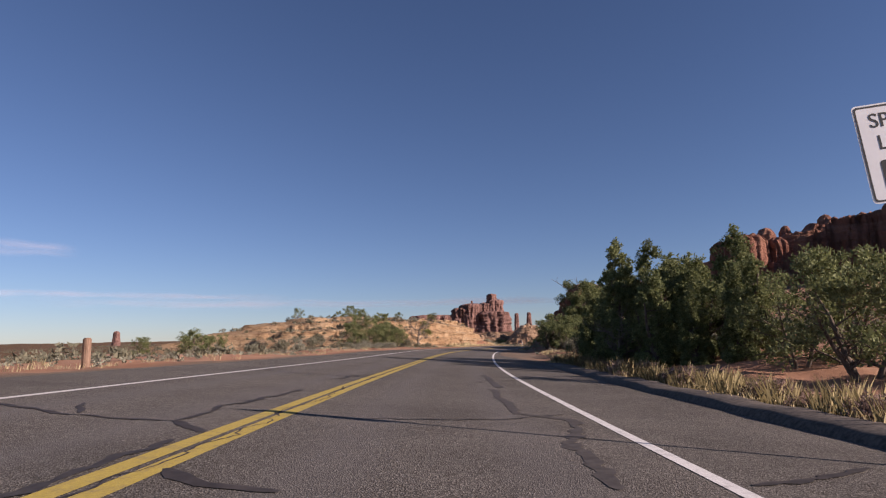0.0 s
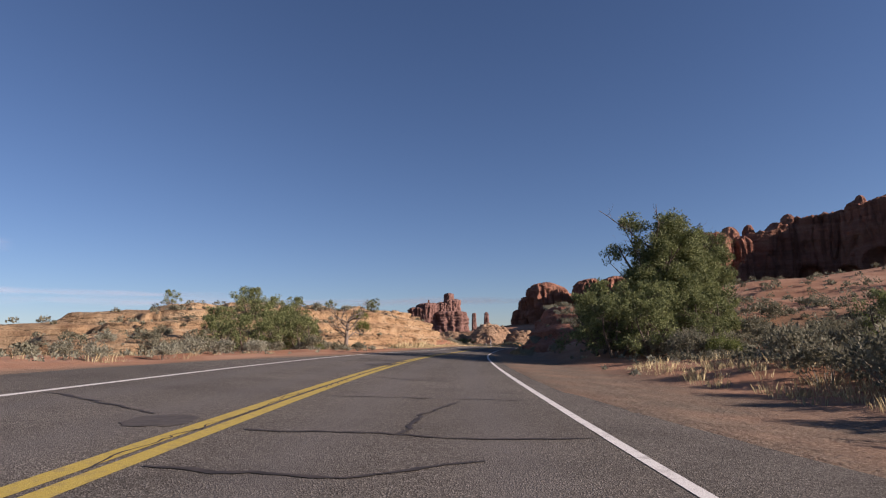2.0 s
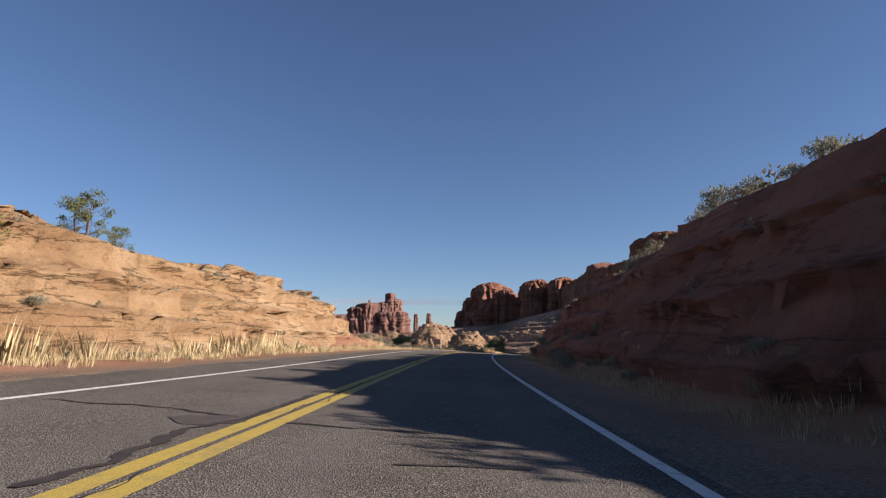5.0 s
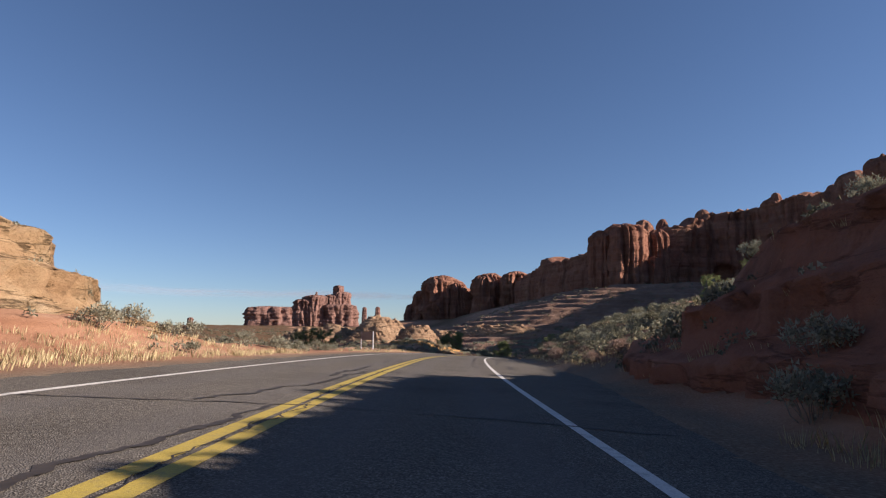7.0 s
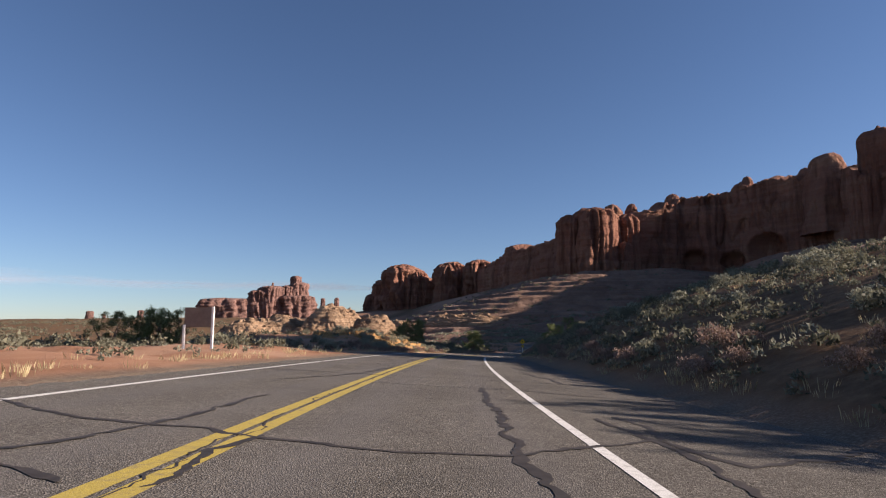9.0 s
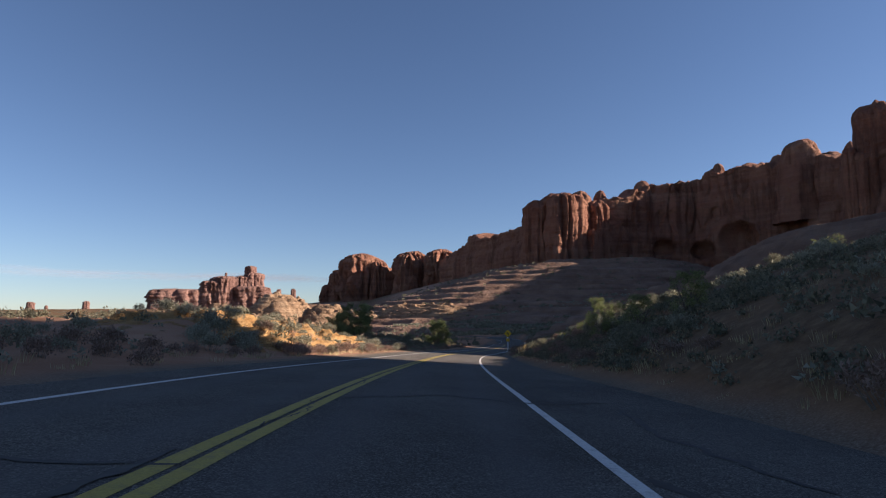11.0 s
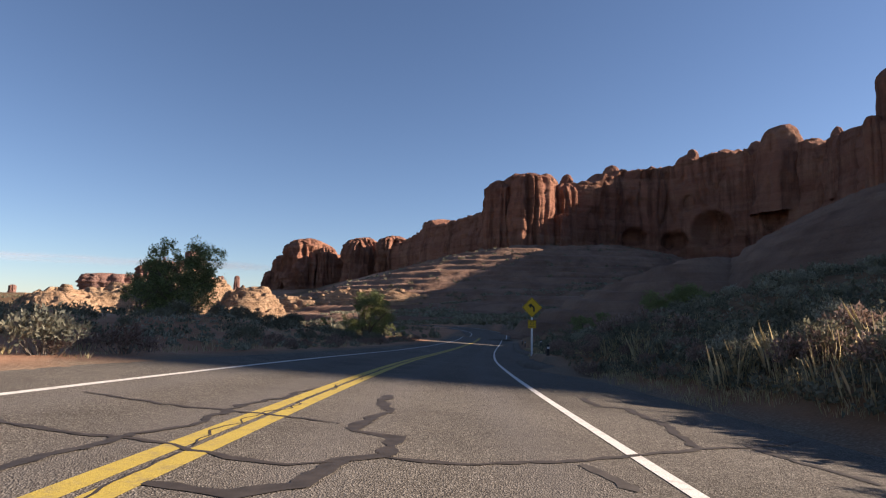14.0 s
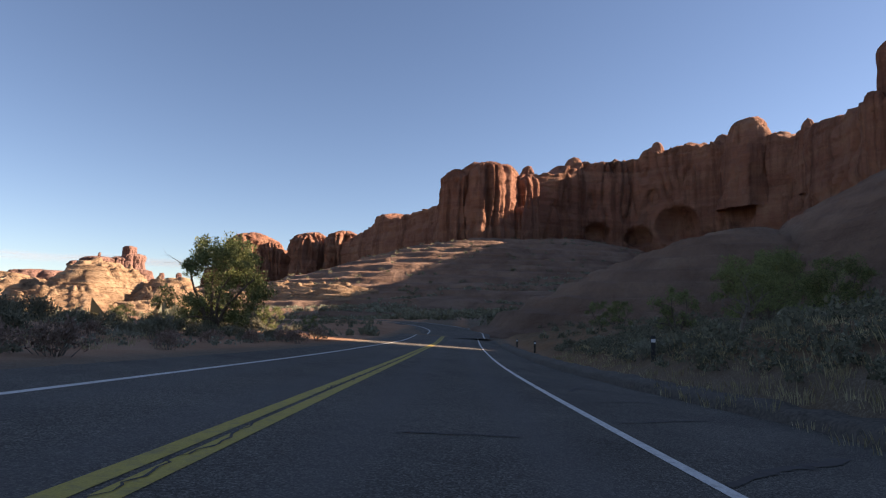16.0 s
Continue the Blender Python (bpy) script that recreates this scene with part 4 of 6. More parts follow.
def spot(s, u, turn=0.0, size=1.0, sink=0.05):
    x, y = line(s, u)
    z = float(surf_z(np.array([s]), np.array([u]))[0])
    return Matrix.Translation((float(x), float(y), z - sink)) @ Euler((0, 0, turn)).to_matrix().to_4x4() @ Matrix.Scale(size, 4)


def put(master, s, u, turn=0.0, size=1.0, first=False, sink=0.05):
    m = spot(s, u, turn, size, sink)
    if first:
        master.matrix_world = m
        return master
    ob = copy_thing(master, m)
    ob.matrix_basis = m
    return ob


def stand(masters, places, rng):
    """Sets plants on places (s, u, size), using each master's own body first."""
    used = set()
    for k, (s, u, size) in enumerate(places):
        i = k % len(masters)
        put(masters[i], s, u, rng.random() * 6.28, size, i not in used)
        used.add(i)
    for i, m in enumerate(masters):
        if i not in used:
            m.matrix_world = spot(30 + i, -60, 0, 1)


TALL = [plant("juniper_tree", zip(("trunk", "crown"), juniper(11 + k, 6.8, 3.3, 850, 28, 2, 0.06, shape="tall")), "tall dense dark green juniper beside the road", "tree", "junipers") for k in range(2)]
ROUND = [plant("juniper_tree", zip(("trunk", "crown"), juniper(21 + k, 6.0, 6.6, 560, 46, 4, 0.3)), "broad dark green juniper with bare branches", "tree", "junipers") for k in range(3)]
PINE = [plant("pinyon_tree", zip(("trunk", "crown"), juniper(27, 9.0, 7.4, 600, 58, 3, 0.16, shape="high")), "tall round-crowned pinyon with bare lower limbs", "tree", "junipers")]
LOW = [plant("juniper_bush", zip(("trunk", "crown"), juniper(31 + k, 3.2, 3.6, 247, 20, 3, 0.4)), "bushy olive green juniper", "bush", "junipers") for k in range(2)]
rs = np.random.RandomState(5)
stand(TALL, [(32.0, 8.2, 0.97), (27.2, 10.0, 0.74), (34.8, 7.4, 0.66), (36.0, 9.4, 0.84), (39.0, 9.6, 0.72), (29.0, 8.9, 0.68), (25, 9.4, 0.5), (24.5, 11.5, 0.7), (22.8, 10.4, 0.55), (30.0, 11.5, 0.85), (33.5, 10.5, 0.6), (26.4, 8.3, 0.7), (30.6, 9.6, 0.9), (37.6, 8.0, 0.7), (28.0, 12.5, 0.9), (35.0, 12.0, 0.95)], rs)
# the pinyons after the first are extras, added to shade the road
stand(PINE, [(77.5, 11.7, 0.88), (80.5, 14.0, 0.78), (84.5, 15.0, 0.8), (88.0, 18.0, 0.8)], rs)
# the last two are likewise added as shade casters
stand(ROUND, [(321, -22.5, 1.16), (325.5, -26.5, 1.0), (347, -13.6, 1.0), (229, -25, 0.62), (365, 25, 1.05), (372, 30, 1.15), (379, 31, 1.0), (360, 29, 0.9), (386, 36, 1.0), (79.5, 15.5, 0.6), (83.0, 12.0, 0.66)], rs)
# those at s 19 to 28, u over 10, were added to shade the road
BUSHES_START = [(14.5, 13, 1.25), (16, 10.5, 1.2), (19, 10.4, 0.9), (19.5, 12.5, 1.1), (21, 13.5, 1.3), (25.5, 12.2, 1.2), (27.5, 11.2, 1.2), (29, 7.8, 0.8), (35.5, 8, 1), (38, 7.4, 0.8), (42, 9.6, 0.5), (46, 10.5, 0.5), (48.5, 12.0, 0.6), (52, 10.8, 0.5), (46, 14.5, 0.7)]
BUSHES_BEND = [(71, 9.5, 1.0), (72, 8.0, 1.1), (74, 7.6, 1.2), (73, 9.8, 1.3), (76, 9, 1.35), (51, 13.5, 0.6), (55, 14.5, 0.6), (55.5, -27, 0.95), (57, -33, 0.75), (57.5, -25.5, 0.8), (59, 13, 0.7), (60, -28, 0.85), (63, -31, 0.8), (70, 12, 0.6), (73, 9.2, 0.7), (73.5, 13, 1.05), (74.5, 11, 1.2), (75, 8.3, 0.95), (76, 13.6, 1.35), (77.5, 8.4, 1.1), (78.5, 14.5, 1.2), (79, 9.6, 1.15), (80.5, 8.6, 1.05), (81, 12.2, 1.15), (82, 9.6, 0.75), (83, 9.8, 0.95), (83, 14.5, 1)]
BUSHES_OUTCROP = [(85, 12.5, 0.7), (85.5, -19, 1), (85.5, 11.5, 0.85), (86, 16, 0.9), (87.5, -17.5, 1.15), (89.5, -16, 1.25), (91.5, -14.6, 1.1), (93, -22, 1.4), (94, -16, 1.3), (95, -17, 1), (97, -18.5, 1.5), (99, -16.5, 1.1), (100, -21, 1.55), (104, -25, 1.3), (105, 24, 0.8), (112, -23, 1), (118, 30, 0.8), (120, -44, 0.8), (127, -16.8, 0.75), (128, -36, 1), (131, -30, 0.7), (133, -19, 0.5), (136, -42, 0.9), (138, -37, 0.9), (147, -31, 0.75)]
BUSHES_SLOPE = [(172, 34, 0.7), (181, 22, 1), (184, 20, 1), (184, 38, 0.7), (186, 25, 1.1), (188, 22.5, 1.2), (190, 19, 0.9), (192, 24, 1.1), (223, -25, 0.9), (226, -22, 1.05), (231, -28, 0.9), (270, 30, 0.9), (282, 34, 0.9), (290, -24, 0.7), (249, 9.0, 0.62), (253.5, 8.2, 0.55), (257.5, 9.2, 0.68), (262, 9.4, 0.36), (244, 9.8, 0.65), (274, 10.5, 0.3)]
BUSHES_VALLEY = [(338, 13, 0.8), (346, 12, 0.8), (352, -16, 0.8), (352, -12, 0.6), (358, -22, 0.8), (360, -16, 0.7), (362, 13, 0.8), (366, -30, 0.8), (366, -13, 0.5), (374, 14, 0.9)]
stand(LOW, BUSHES_START + BUSHES_BEND + BUSHES_OUTCROP + BUSHES_SLOPE + BUSHES_VALLEY, rs)


def brush(seed, height, width, leaf, clumps=30, per=12, size=0.086, thin=0.3):
    """A desert shrub: many thin stems that fan out, sprays of small leaves near their ends."""
    rng = np.random.RandomState(seed)
    wood, centres = [], []
    for k in range(clumps):
        a, t = rng.random() * 2 * np.pi, rng.random() ** 0.6
        tip = np.array([math.cos(a) * t * width / 2, math.sin(a) * t * width / 2, height * (0.45 + 0.55 * math.sqrt(max(0, 1 - t * t))) * (0.75 + 0.35 * rng.random())])
        root = np.array([math.cos(a) * 0.12 * width * t, math.sin(a) * 0.12 * width * t, -0.08])
        mid = root * 0.4 + tip * 0.6 + rng.normal(0, 0.05 * width, 3)
        if k % 2 == 0:
            wood.append(tube([root, (root + mid) / 2 + rng.normal(0, 0.02, 3), mid, tip], [0.014, 0.011, 0.008, 0.003], 3))
        centres += [tip * 0.95, mid * 0.35 + tip * 0.65, mid * 0.7 + tip * 0.3]
    wv_, wf = join(wood)
    lv, lf = leaves(rng, np.array(centres), 0.17 * width / 1.4, size, 0.7, per, thin)
    return mesh_from("woody_base", wv_, wf, M_TWIG), mesh_from("foliage", lv, lf, leaf, False)


SAGE = [plant("sagebrush", zip(("woody_base", "foliage"), brush(41 + k, 0.85, 1.5, M_SAGE)), "grey-green sagebrush shrub on red soil", "shrub", "desert shrubs") for k in range(3)]
OLIVE = [plant("desert_shrub", zip(("woody_base", "foliage"), brush(51 + k, 1.05, 1.7, M_OLIVE, 30, 13, 0.1)), "olive green desert shrub with fine stems", "shrub", "desert shrubs") for k in range(3)]
RUST = [plant("dry_shrub", zip(("woody_base", "foliage"), brush(61 + k, 0.65, 1.2, M_RUST, 28, 10, 0.075)), "dry pinkish brown rabbitbrush gone to seed", "shrub", "desert shrubs") for k in range(2)]
GREEN = [plant("green_shrub", zip(("woody_base", "foliage"), brush(71 + k, 1.4, 2.3, M_GREEN, 50, 24, 0.09)), "bright yellow-green leafy shrub", "shrub", "desert shrubs") for k in range(2)]


def scatter(rng, n, s0, s1, u0, u1, lo=0.6, hi=1.4, gap=1.0):
    out = []
    for _ in range(n * 6):
        s, u = s0 + (s1 - s0) * rng.random(), u0 + (u1 - u0) * rng.random()
        if all((s - a) ** 2 + (u - b) ** 2 > gap * gap for a, b, _ in out):
            out.append((s, u, lo + (hi - lo) * rng.random() ** 1.5))
        if len(out) == n:
            break
    return out


rng = np.random.RandomState(77)
sage_at = (scatter(rng, 48, 80, 124, -30, -12.5, 0.5, 1.3, 1.0) + scatter(rng, 12, 165, 240, -16, -9.5, 0.6, 1.3) + scatter(rng, 22, 190, 240, -40, -12) + scatter(rng, 110, 150, 305, 6.3, 22, 0.5, 1.1, 1.3)
           + scatter(rng, 40, 92, 150, 9.6, 28, 0.45, 0.85, 1.4) + scatter(rng, 50, 298, 350, 6.0, 18, 0.4, 0.85, 1.1) + scatter(rng, 10, 128, 175, -45, -21, 0.5, 1.0) + scatter(rng, 62, 248, 292, -17, -7.4, 0.55, 1.15, 0.9) + scatter(rng, 14, 246, 296, -26, -15, 0.4, 0.8, 1.1) + scatter(rng, 30, 60, 100, -24, -10.5, 0.5, 1.1, 0.9) + scatter(rng, 44, 158, 204, -20, -8.6, 0.45, 1.0, 0.9) + scatter(rng, 26, 230, 264, -20, -9, 0.5, 1.0, 1.0) + scatter(rng, 24, 112, 150, -32, -15, 0.4, 0.9, 1.2) + scatter(rng, 30, 92, 152, 4.4, 6.4, 0.4, 0.85, 0.8) + scatter(rng, 46, 98, 154, 8.0, 10.2, 0.4, 0.85, 0.8) + [(90.5, 4.9, 0.7), (83.5, 6.3, 0.8), (86.5, 6.9, 0.7)])
olive_at = (scatter(rng, 46, 42, 74, 9.2, 20, 0.6, 1.15, 1.1) + scatter(rng, 45, 240, 296, 6.6, 13, 0.45, 0.85, 1.1) + scatter(rng, 20, 44, 92, 9, 32, 0.8, 1.6, 1.8) + scatter(rng, 24, 96, 160, 11, 34, 0.4, 0.8, 1.8) + scatter(rng, 30, 150, 305, 9, 36, 0.5, 1.1, 1.6) + scatter(rng, 18, 294, 338, -24, -9.0, 0.5, 1.0, 1.2) + scatter(rng, 46, 314, 352, -24, -8.0, 0.55, 1.15, 1.2)
            + scatter(rng, 20, 300, 350, 6.8, 20, 0.45, 0.9, 1.3) + scatter(rng, 6, 10, 75, -40, -14, 0.6, 1.2) + scatter(rng, 30, 66, 112, -30, -11, 0.5, 1.2, 1.0) + scatter(rng, 12, 60, 92, 9.5, 22, 0.7, 1.4, 1.3) + [(44.5, 8.3, 1.0), (46.2, 8.0, 1.1), (48.0, 8.5, 1.15), (50.5, 8.2, 1.0), (52.5, 8.8, 1.1), (54.8, 8.6, 0.95), (57.0, 9.2, 1.0)])
rust_at = (scatter(rng, 26, 8, 36, 5.2, 7.0, 0.45, 0.8, 0.6) + scatter(rng, 24, 297, 314, 4.3, 9.5, 0.7, 1.3, 0.8) + scatter(rng, 26, 246, 292, -9.8, -7.4, 0.6, 1.1, 0.8) + scatter(rng, 50, 166, 300, 5.7, 8.2, 0.6, 1.1, 0.8) + scatter(rng, 26, 228, 262, -12, -7.4, 0.6, 1.1, 0.9) + scatter(rng, 24, 300, 350, -10.5, -7.2, 0.6, 1.2, 0.9) + scatter(rng, 8, 268, 292, 6.0, 8.5, 0.6, 1.0, 0.9) + scatter(rng, 8, 128, 200, 5.5, 8.0, 0.5, 0.9))
green_at = [(118.5, -16.2, 1.2), (121, -17, 1.1), (46, 8.8, 0.5), (48.5, 9.6, 0.5), (50.5, 8.9, 0.5), (44, 9.5, 0.6), (66, 11, 0.7), (75, 8.4, 0.7), (96, -14.5, 0.6), (205, -14, 0.5), (262, 8.4, 0.5), (278, 9.4, 0.5)] + scatter(rng, 8, 94, 130, 10, 22, 0.3, 0.5, 2.0)
sage_at = [p for k, p in enumerate(sage_at) if k % 7 not in (3, 6)]
for masters, places in ((SAGE, sage_at), (OLIVE, olive_at), (RUST, rust_at), (GREEN, green_at)):
    stand(masters, [p for p in places if not (194 < p[0] < 214 and -14.5 < p[1] < -7)], rng)


# small plants past counting
def off_road(x, y):
    """True away from the far bend."""
    rx_, ry_ = line(np.arange(320, 384, 3.0), -1.0)
    return (np.min(np.hypot(x[:, None] - pts[None, :, 0] + 1.0, y[:, None] - pts[None, :, 1]), axis=1) > 7.5) & (np.min(np.hypot(x[:, None] - rx_[None], y[:, None] - ry_[None]), axis=1) > 7.0)


def scrub_mesh(name, rng, s, u, height, per, size, leaf, far=False):
    x, y = line(s, u)
    keep = off_road(x, y) & ((u < paved_left(s) - 0.8) | (u > paved_right(s) + 0.8))
    s, u, x, y = s[keep], u[keep], x[keep], y[keep]
    n = len(s)
    z = surf_z(s, u)
    c = np.stack([x, y, z], -1)
    a = rng.random((n, per)) * 2 * np.pi
    r = rng.random((n, per)) ** 0.5
    h = height * (0.6 + 0.8 * rng.random((n, 1)))
    w = h * 0.85
    b = np.stack([c[:, None, 0] + np.cos(a) * r * w * 0.75, c[:, None, 1] + np.sin(a) * r * w * 0.75, c[:, None, 2] + h * (0.15 + 0.75 * np.sqrt(1 - r * r * 0.95) * rng.random((n, per)))], -1).reshape(-1, 3)
    m = len(b)
    d = rng.normal(size=(m, 3)) * 0.6 + (0, 0, 0.6)
    d /= np.linalg.norm(d, axis=1)[:, None]
    side = np.cross(d, rng.normal(size=(m, 3)))
    side /= np.linalg.norm(side, axis=1)[:, None] + 1e-9
    l = size * (0.6 + 0.8 * rng.random((m, 1)))
    v = np.stack([b - side * l * 0.4, b + side * l * 0.4, b + d * l], 1).reshape(-1, 3)
    return mesh_from(name, v, np.arange(m * 3).reshape(-1, 3), leaf, False)


def random_su(rng, n, s0, s1, u0, u1):
    return s0 + (s1 - s0) * rng.random(n), u0 + (u1 - u0) * rng.random(n)


rng = np.random.RandomState(123)
sets = [random_su(rng, 1500, 170, 420, -118, -22), random_su(rng, 420, 40, 320, 20, 100), random_su(rng, 260, -20, 90, -80, -16), random_su(rng, 260, 345, 480, -70, 60), random_su(rng, 160, 80, 160, -90, -24)]
tagged(new("distant_scrub", scrub_mesh("distant_scrub", rng, np.concatenate([q[0] for q in sets]), np.concatenate([q[1] for q in sets]), 0.75, 42, 0.26, M_OLIVE)), "low grey-green scrub dotted over the desert", "scrub", kind="stuff")
sets = [random_su(rng, 420, 60, 160, 9, 45), random_su(rng, 420, 42, 95, 9.5, 34), random_su(rng, 160, 195, 245, -60, -18), random_su(rng, 200, 92, 160, 8.8, 14), random_su(rng, 1700, 150, 340, 6.5, 46), random_su(rng, 620, 178, 300, -60, -10), random_su(rng, 200, 288, 345, -30, -10), random_su(rng, 120, 80, 126, -40, -14), random_su(rng, 200, 345, 400, -50, -9), random_su(rng, 160, 345, 400, 8, 40)]
tagged(new("slope_scrub", scrub_mesh("slope_scrub", rng, np.concatenate([q[0] for q in sets]), np.concatenate([q[1] for q in sets]), 0.6, 64, 0.14, M_OLIVE)), "grey-green scrub covering the slopes", "scrub", kind="stuff")
sets = [random_su(rng, 2600, 150, 345, 5.4, 22), random_su(rng, 1500, 238, 298, 5.3, 12), random_su(rng, 900, 42, 80, 8.6, 22), random_su(rng, 1500, 296, 350, 4.6, 14)]
tagged(new("verge_weeds", scrub_mesh("verge_weeds", rng, np.concatenate([q[0] for q in sets]), np.concatenate([q[1] for q in sets]), 0.36, 34, 0.085, M_OLIVE)), "dark low weeds covering the shaded slope", "weeds", kind="stuff")
sets = [random_su(rng, 1500, 78, 320, -40, -9), random_su(rng, 2000, 60, 330, 5.8, 40), random_su(rng, 500, -20, 80, -30, -11), random_su(rng, 500, 296, 352, -16, -6.9)]
tagged(new("low_scrub", scrub_mesh("low_scrub", rng, np.concatenate([q[0] for q in sets]), np.concatenate([q[1] for q in sets]), 0.28, 24, 0.105, M_SAGE)), "knee-low dry weeds between the shrubs", "weeds", kind="stuff")


def grass_mesh(name, rng, s, u, height, blades, leaf, lean=0.35, wide=0.24):
    n = len(s)
    x, y = line(s, u)
    z = surf_z(s, u)
    m = n * blades
    c = np.repeat(np.stack([x, y, z], -1), blades, axis=0)
    a = rng.random(m) * 2 * np.pi
    r = rng.random(m) ** 0.5 * wide
    h = np.repeat(height * (0.5 + 0.8 * rng.random(n)), blades) * (0.5 + 0.6 * rng.random(m))
    root = c + np.stack([np.cos(a) * r, np.sin(a) * r, np.full(m, -0.03)], -1)
    out = np.stack([np.cos(a), np.sin(a), 0 * a], -1)
    tip = root + out * (h * (0.1 + lean * rng.random(m)))[:, None] + (0, 0, 1) * h[:, None]
    side = np.stack([-np.sin(a), np.cos(a), 0 * a], -1) * 0.0045
    mid = root * 0.5 + tip * 0.5 - out * (h * 0.06)[:, None]
    v = np.stack([root - side, root + side, mid + side * 0.8, tip, mid - side * 0.8], 1).reshape(-1, 3)
    return mesh_from(name, v, np.arange(m * 5).reshape(-1, 5), leaf, False)


sets = [random_su(rng, 700, -8, 40, 5.0, 7.0), random_su(rng, 900, 112, 172, -11.6, -7.2), random_su(rng, 260, 95, 150, 3.6, 5.4), random_su(rng, 160, 278, 290, 5.6, 7.2), random_su(rng, 1300, 286, 345, 4.9, 10.0), random_su(rng, 260, 40, 64, 6.2, 9.5),
        random_su(rng, 220, -10, 75, -14, -10.5), random_su(rng, 260, 150, 275, 5.3, 7.5), random_su(rng, 240, 185, 330, -9.8, -7.2), random_su(rng, 420, 290, 335, -24, -9), random_su(rng, 500, 160, 300, 5.4, 16)]
gs_, gu_ = np.concatenate([q[0] for q in sets]), np.concatenate([q[1] for q in sets])
tagged(new("dry_grass", grass_mesh("dry_grass", rng, gs_, gu_, 0.25, 17, M_STRAW)), "pale dry bunch grass along the verge", "grass", kind="stuff")
sets = [random_su(rng, 460, -6, 37, 5.25, 6.6)]
tagged(new("verge_grass", grass_mesh("verge_grass", rng, sets[0][0], sets[0][1], 0.52, 17, M_KHAKI, 0.45, 0.22)), "khaki bunch grass leaning over the low kerb", "grass", kind="stuff")
sets = [random_su(rng, 30, 282, 289, 5.7, 7.6), random_su(rng, 70, 112, 138, -11.4, -9.0), random_su(rng, 14, 294, 300, 5.8, 7.2)]
tagged(new("tall_grass", grass_mesh("tall_grass", rng, np.concatenate([q[0] for q in sets]), np.concatenate([q[1] for q in sets]), 0.8, 13, M_STRAW, 0.3, 0.34)), "tall pale bunch grass tufts", "grass", kind="stuff")


def dead_tree(seed, height, width, big=1):
    rng = np.random.RandomState(seed)
    wood = []
    p, r, _ = limb(rng, (0, 0, -0.3), (0.1, 0.05, 1), height * 0.62, 0.2, 0.13, 9)
    wood.append(tube(p, r * 1.0 + 0.03, 8))
    def grow(q, d, l, rad, level):
        lp, lr, _ = limb(rng, q, d, l, rad, 0.24, 7)
        wood.append(tube(lp, lr, 5 if level < 2 else 3))
        if level < 2 + big:
            for k in range(4 if level < 2 else 3):
                b = rng.random() * 6.28
                nd = (lp[-1] - lp[0]) / l + 0.8 * np.array([math.cos(b), math.sin(b), 0.3 + 0.5 * rng.random()])
                grow(lp[2 + k % 5], nd, l * 0.52, lr[2 + k % 5] * 0.65, level + 1)
    for k in range(11):
        b = 2.4 * k
        q = p[3 + k % 6]
        grow(q, (math.cos(b), math.sin(b), 0.5 + 0.5 * rng.random()), width * (0.38 + 0.2 * rng.random()), 0.075, 0)
    v, f = join(wood)
    return mesh_from("trunk_and_branches", v, f, M_DEAD)


snag = tagged(new("dead_tree", dead_tree(3, 4.8, 4.2)), "bare grey dead juniper on the slope", "tree")
snag.matrix_world = spot(109.5, -15.6, 0.4, 1.3)
for s, u, size, seed in ((331, 8.6, 0.38, 4), (29.2, 7.4, 0.62, 6), (75.5, 8.6, 0.75, 7), (323, -27, 0.85, 8)):
    ob = tagged(new("dead_shrub", dead_tree(seed, 4.8, 4.2, 0)), "tangle of bare grey dead branches", "dead branches")
    ob.matrix_world = spot(s, u, seed, size)


def far_scrub(rng, n, x0, x1, y0, y1, height, per, size, leaf, name, label):
    x, y = x0 + (x1 - x0) * rng.random(n), y0 + (y1 - y0) * rng.random(n)
    keep = (fbm(stack(x, y) / 45.0, 2) > -0.05) & off_road(x, y)
    x, y = x[keep], y[keep]
    z = np.where((x > 140) & (x < 500) & (y > 470) & (y < 800), apron_height(x, y), far_z(x, y) - 0.3)
    n = len(x)
    a, r = rng.random((n, per)) * 2 * np.pi, rng.random((n, per)) ** 0.5
    h = height * (0.5 + rng.random((n, 1)))
    b = np.stack([x[:, None] + np.cos(a) * r * h, y[:, None] + np.sin(a) * r * h, z[:, None] + h * rng.random((n, per)) * 0.8], -1).reshape(-1, 3)
    m = len(b)
    d = rng.normal(size=(m, 3)) * 0.6 + (0, 0, 0.6)
    side = rng.normal(size=(m, 3))
    l = size * (0.6 + 0.8 * rng.random((m, 1)))
    v = np.stack([b - side * l * 0.4, b + side * l * 0.4, b + d * l], 1).reshape(-1, 3)
    return tagged(new(name, mesh_from(name, v, np.arange(m * 3).reshape(-1, 3), leaf, False)), label, "scrub", kind="stuff")


rng = np.random.RandomState(55)
# pale sage leaves put the missing sunlight into this strip's colour
far_scrub(rng, 2600, 130, 320, 425, 540, 0.8, 30, 0.4, M_SAGE, "meadow_brush", "brush on the low terrace, leaves paled to look sunlit")
far_scrub(rng, 2200, 40, 330, 340, 520, 1.1, 40, 0.45, M_OLIVE, "valley_brush", "grey-green brush crowding the valley floor")
far_scrub(rng, 4200, -900, 10, 330, 1300, 1.3, 24, 0.6, M_OLIVE, "plain_brush", "grey-green brush over the far plain")
far_scrub(rng, 2600, -420, 420, 330, 900, 1.3, 36, 0.55, M_OLIVE, "valley_scrub", "dark scrub scattered over the valley floor")


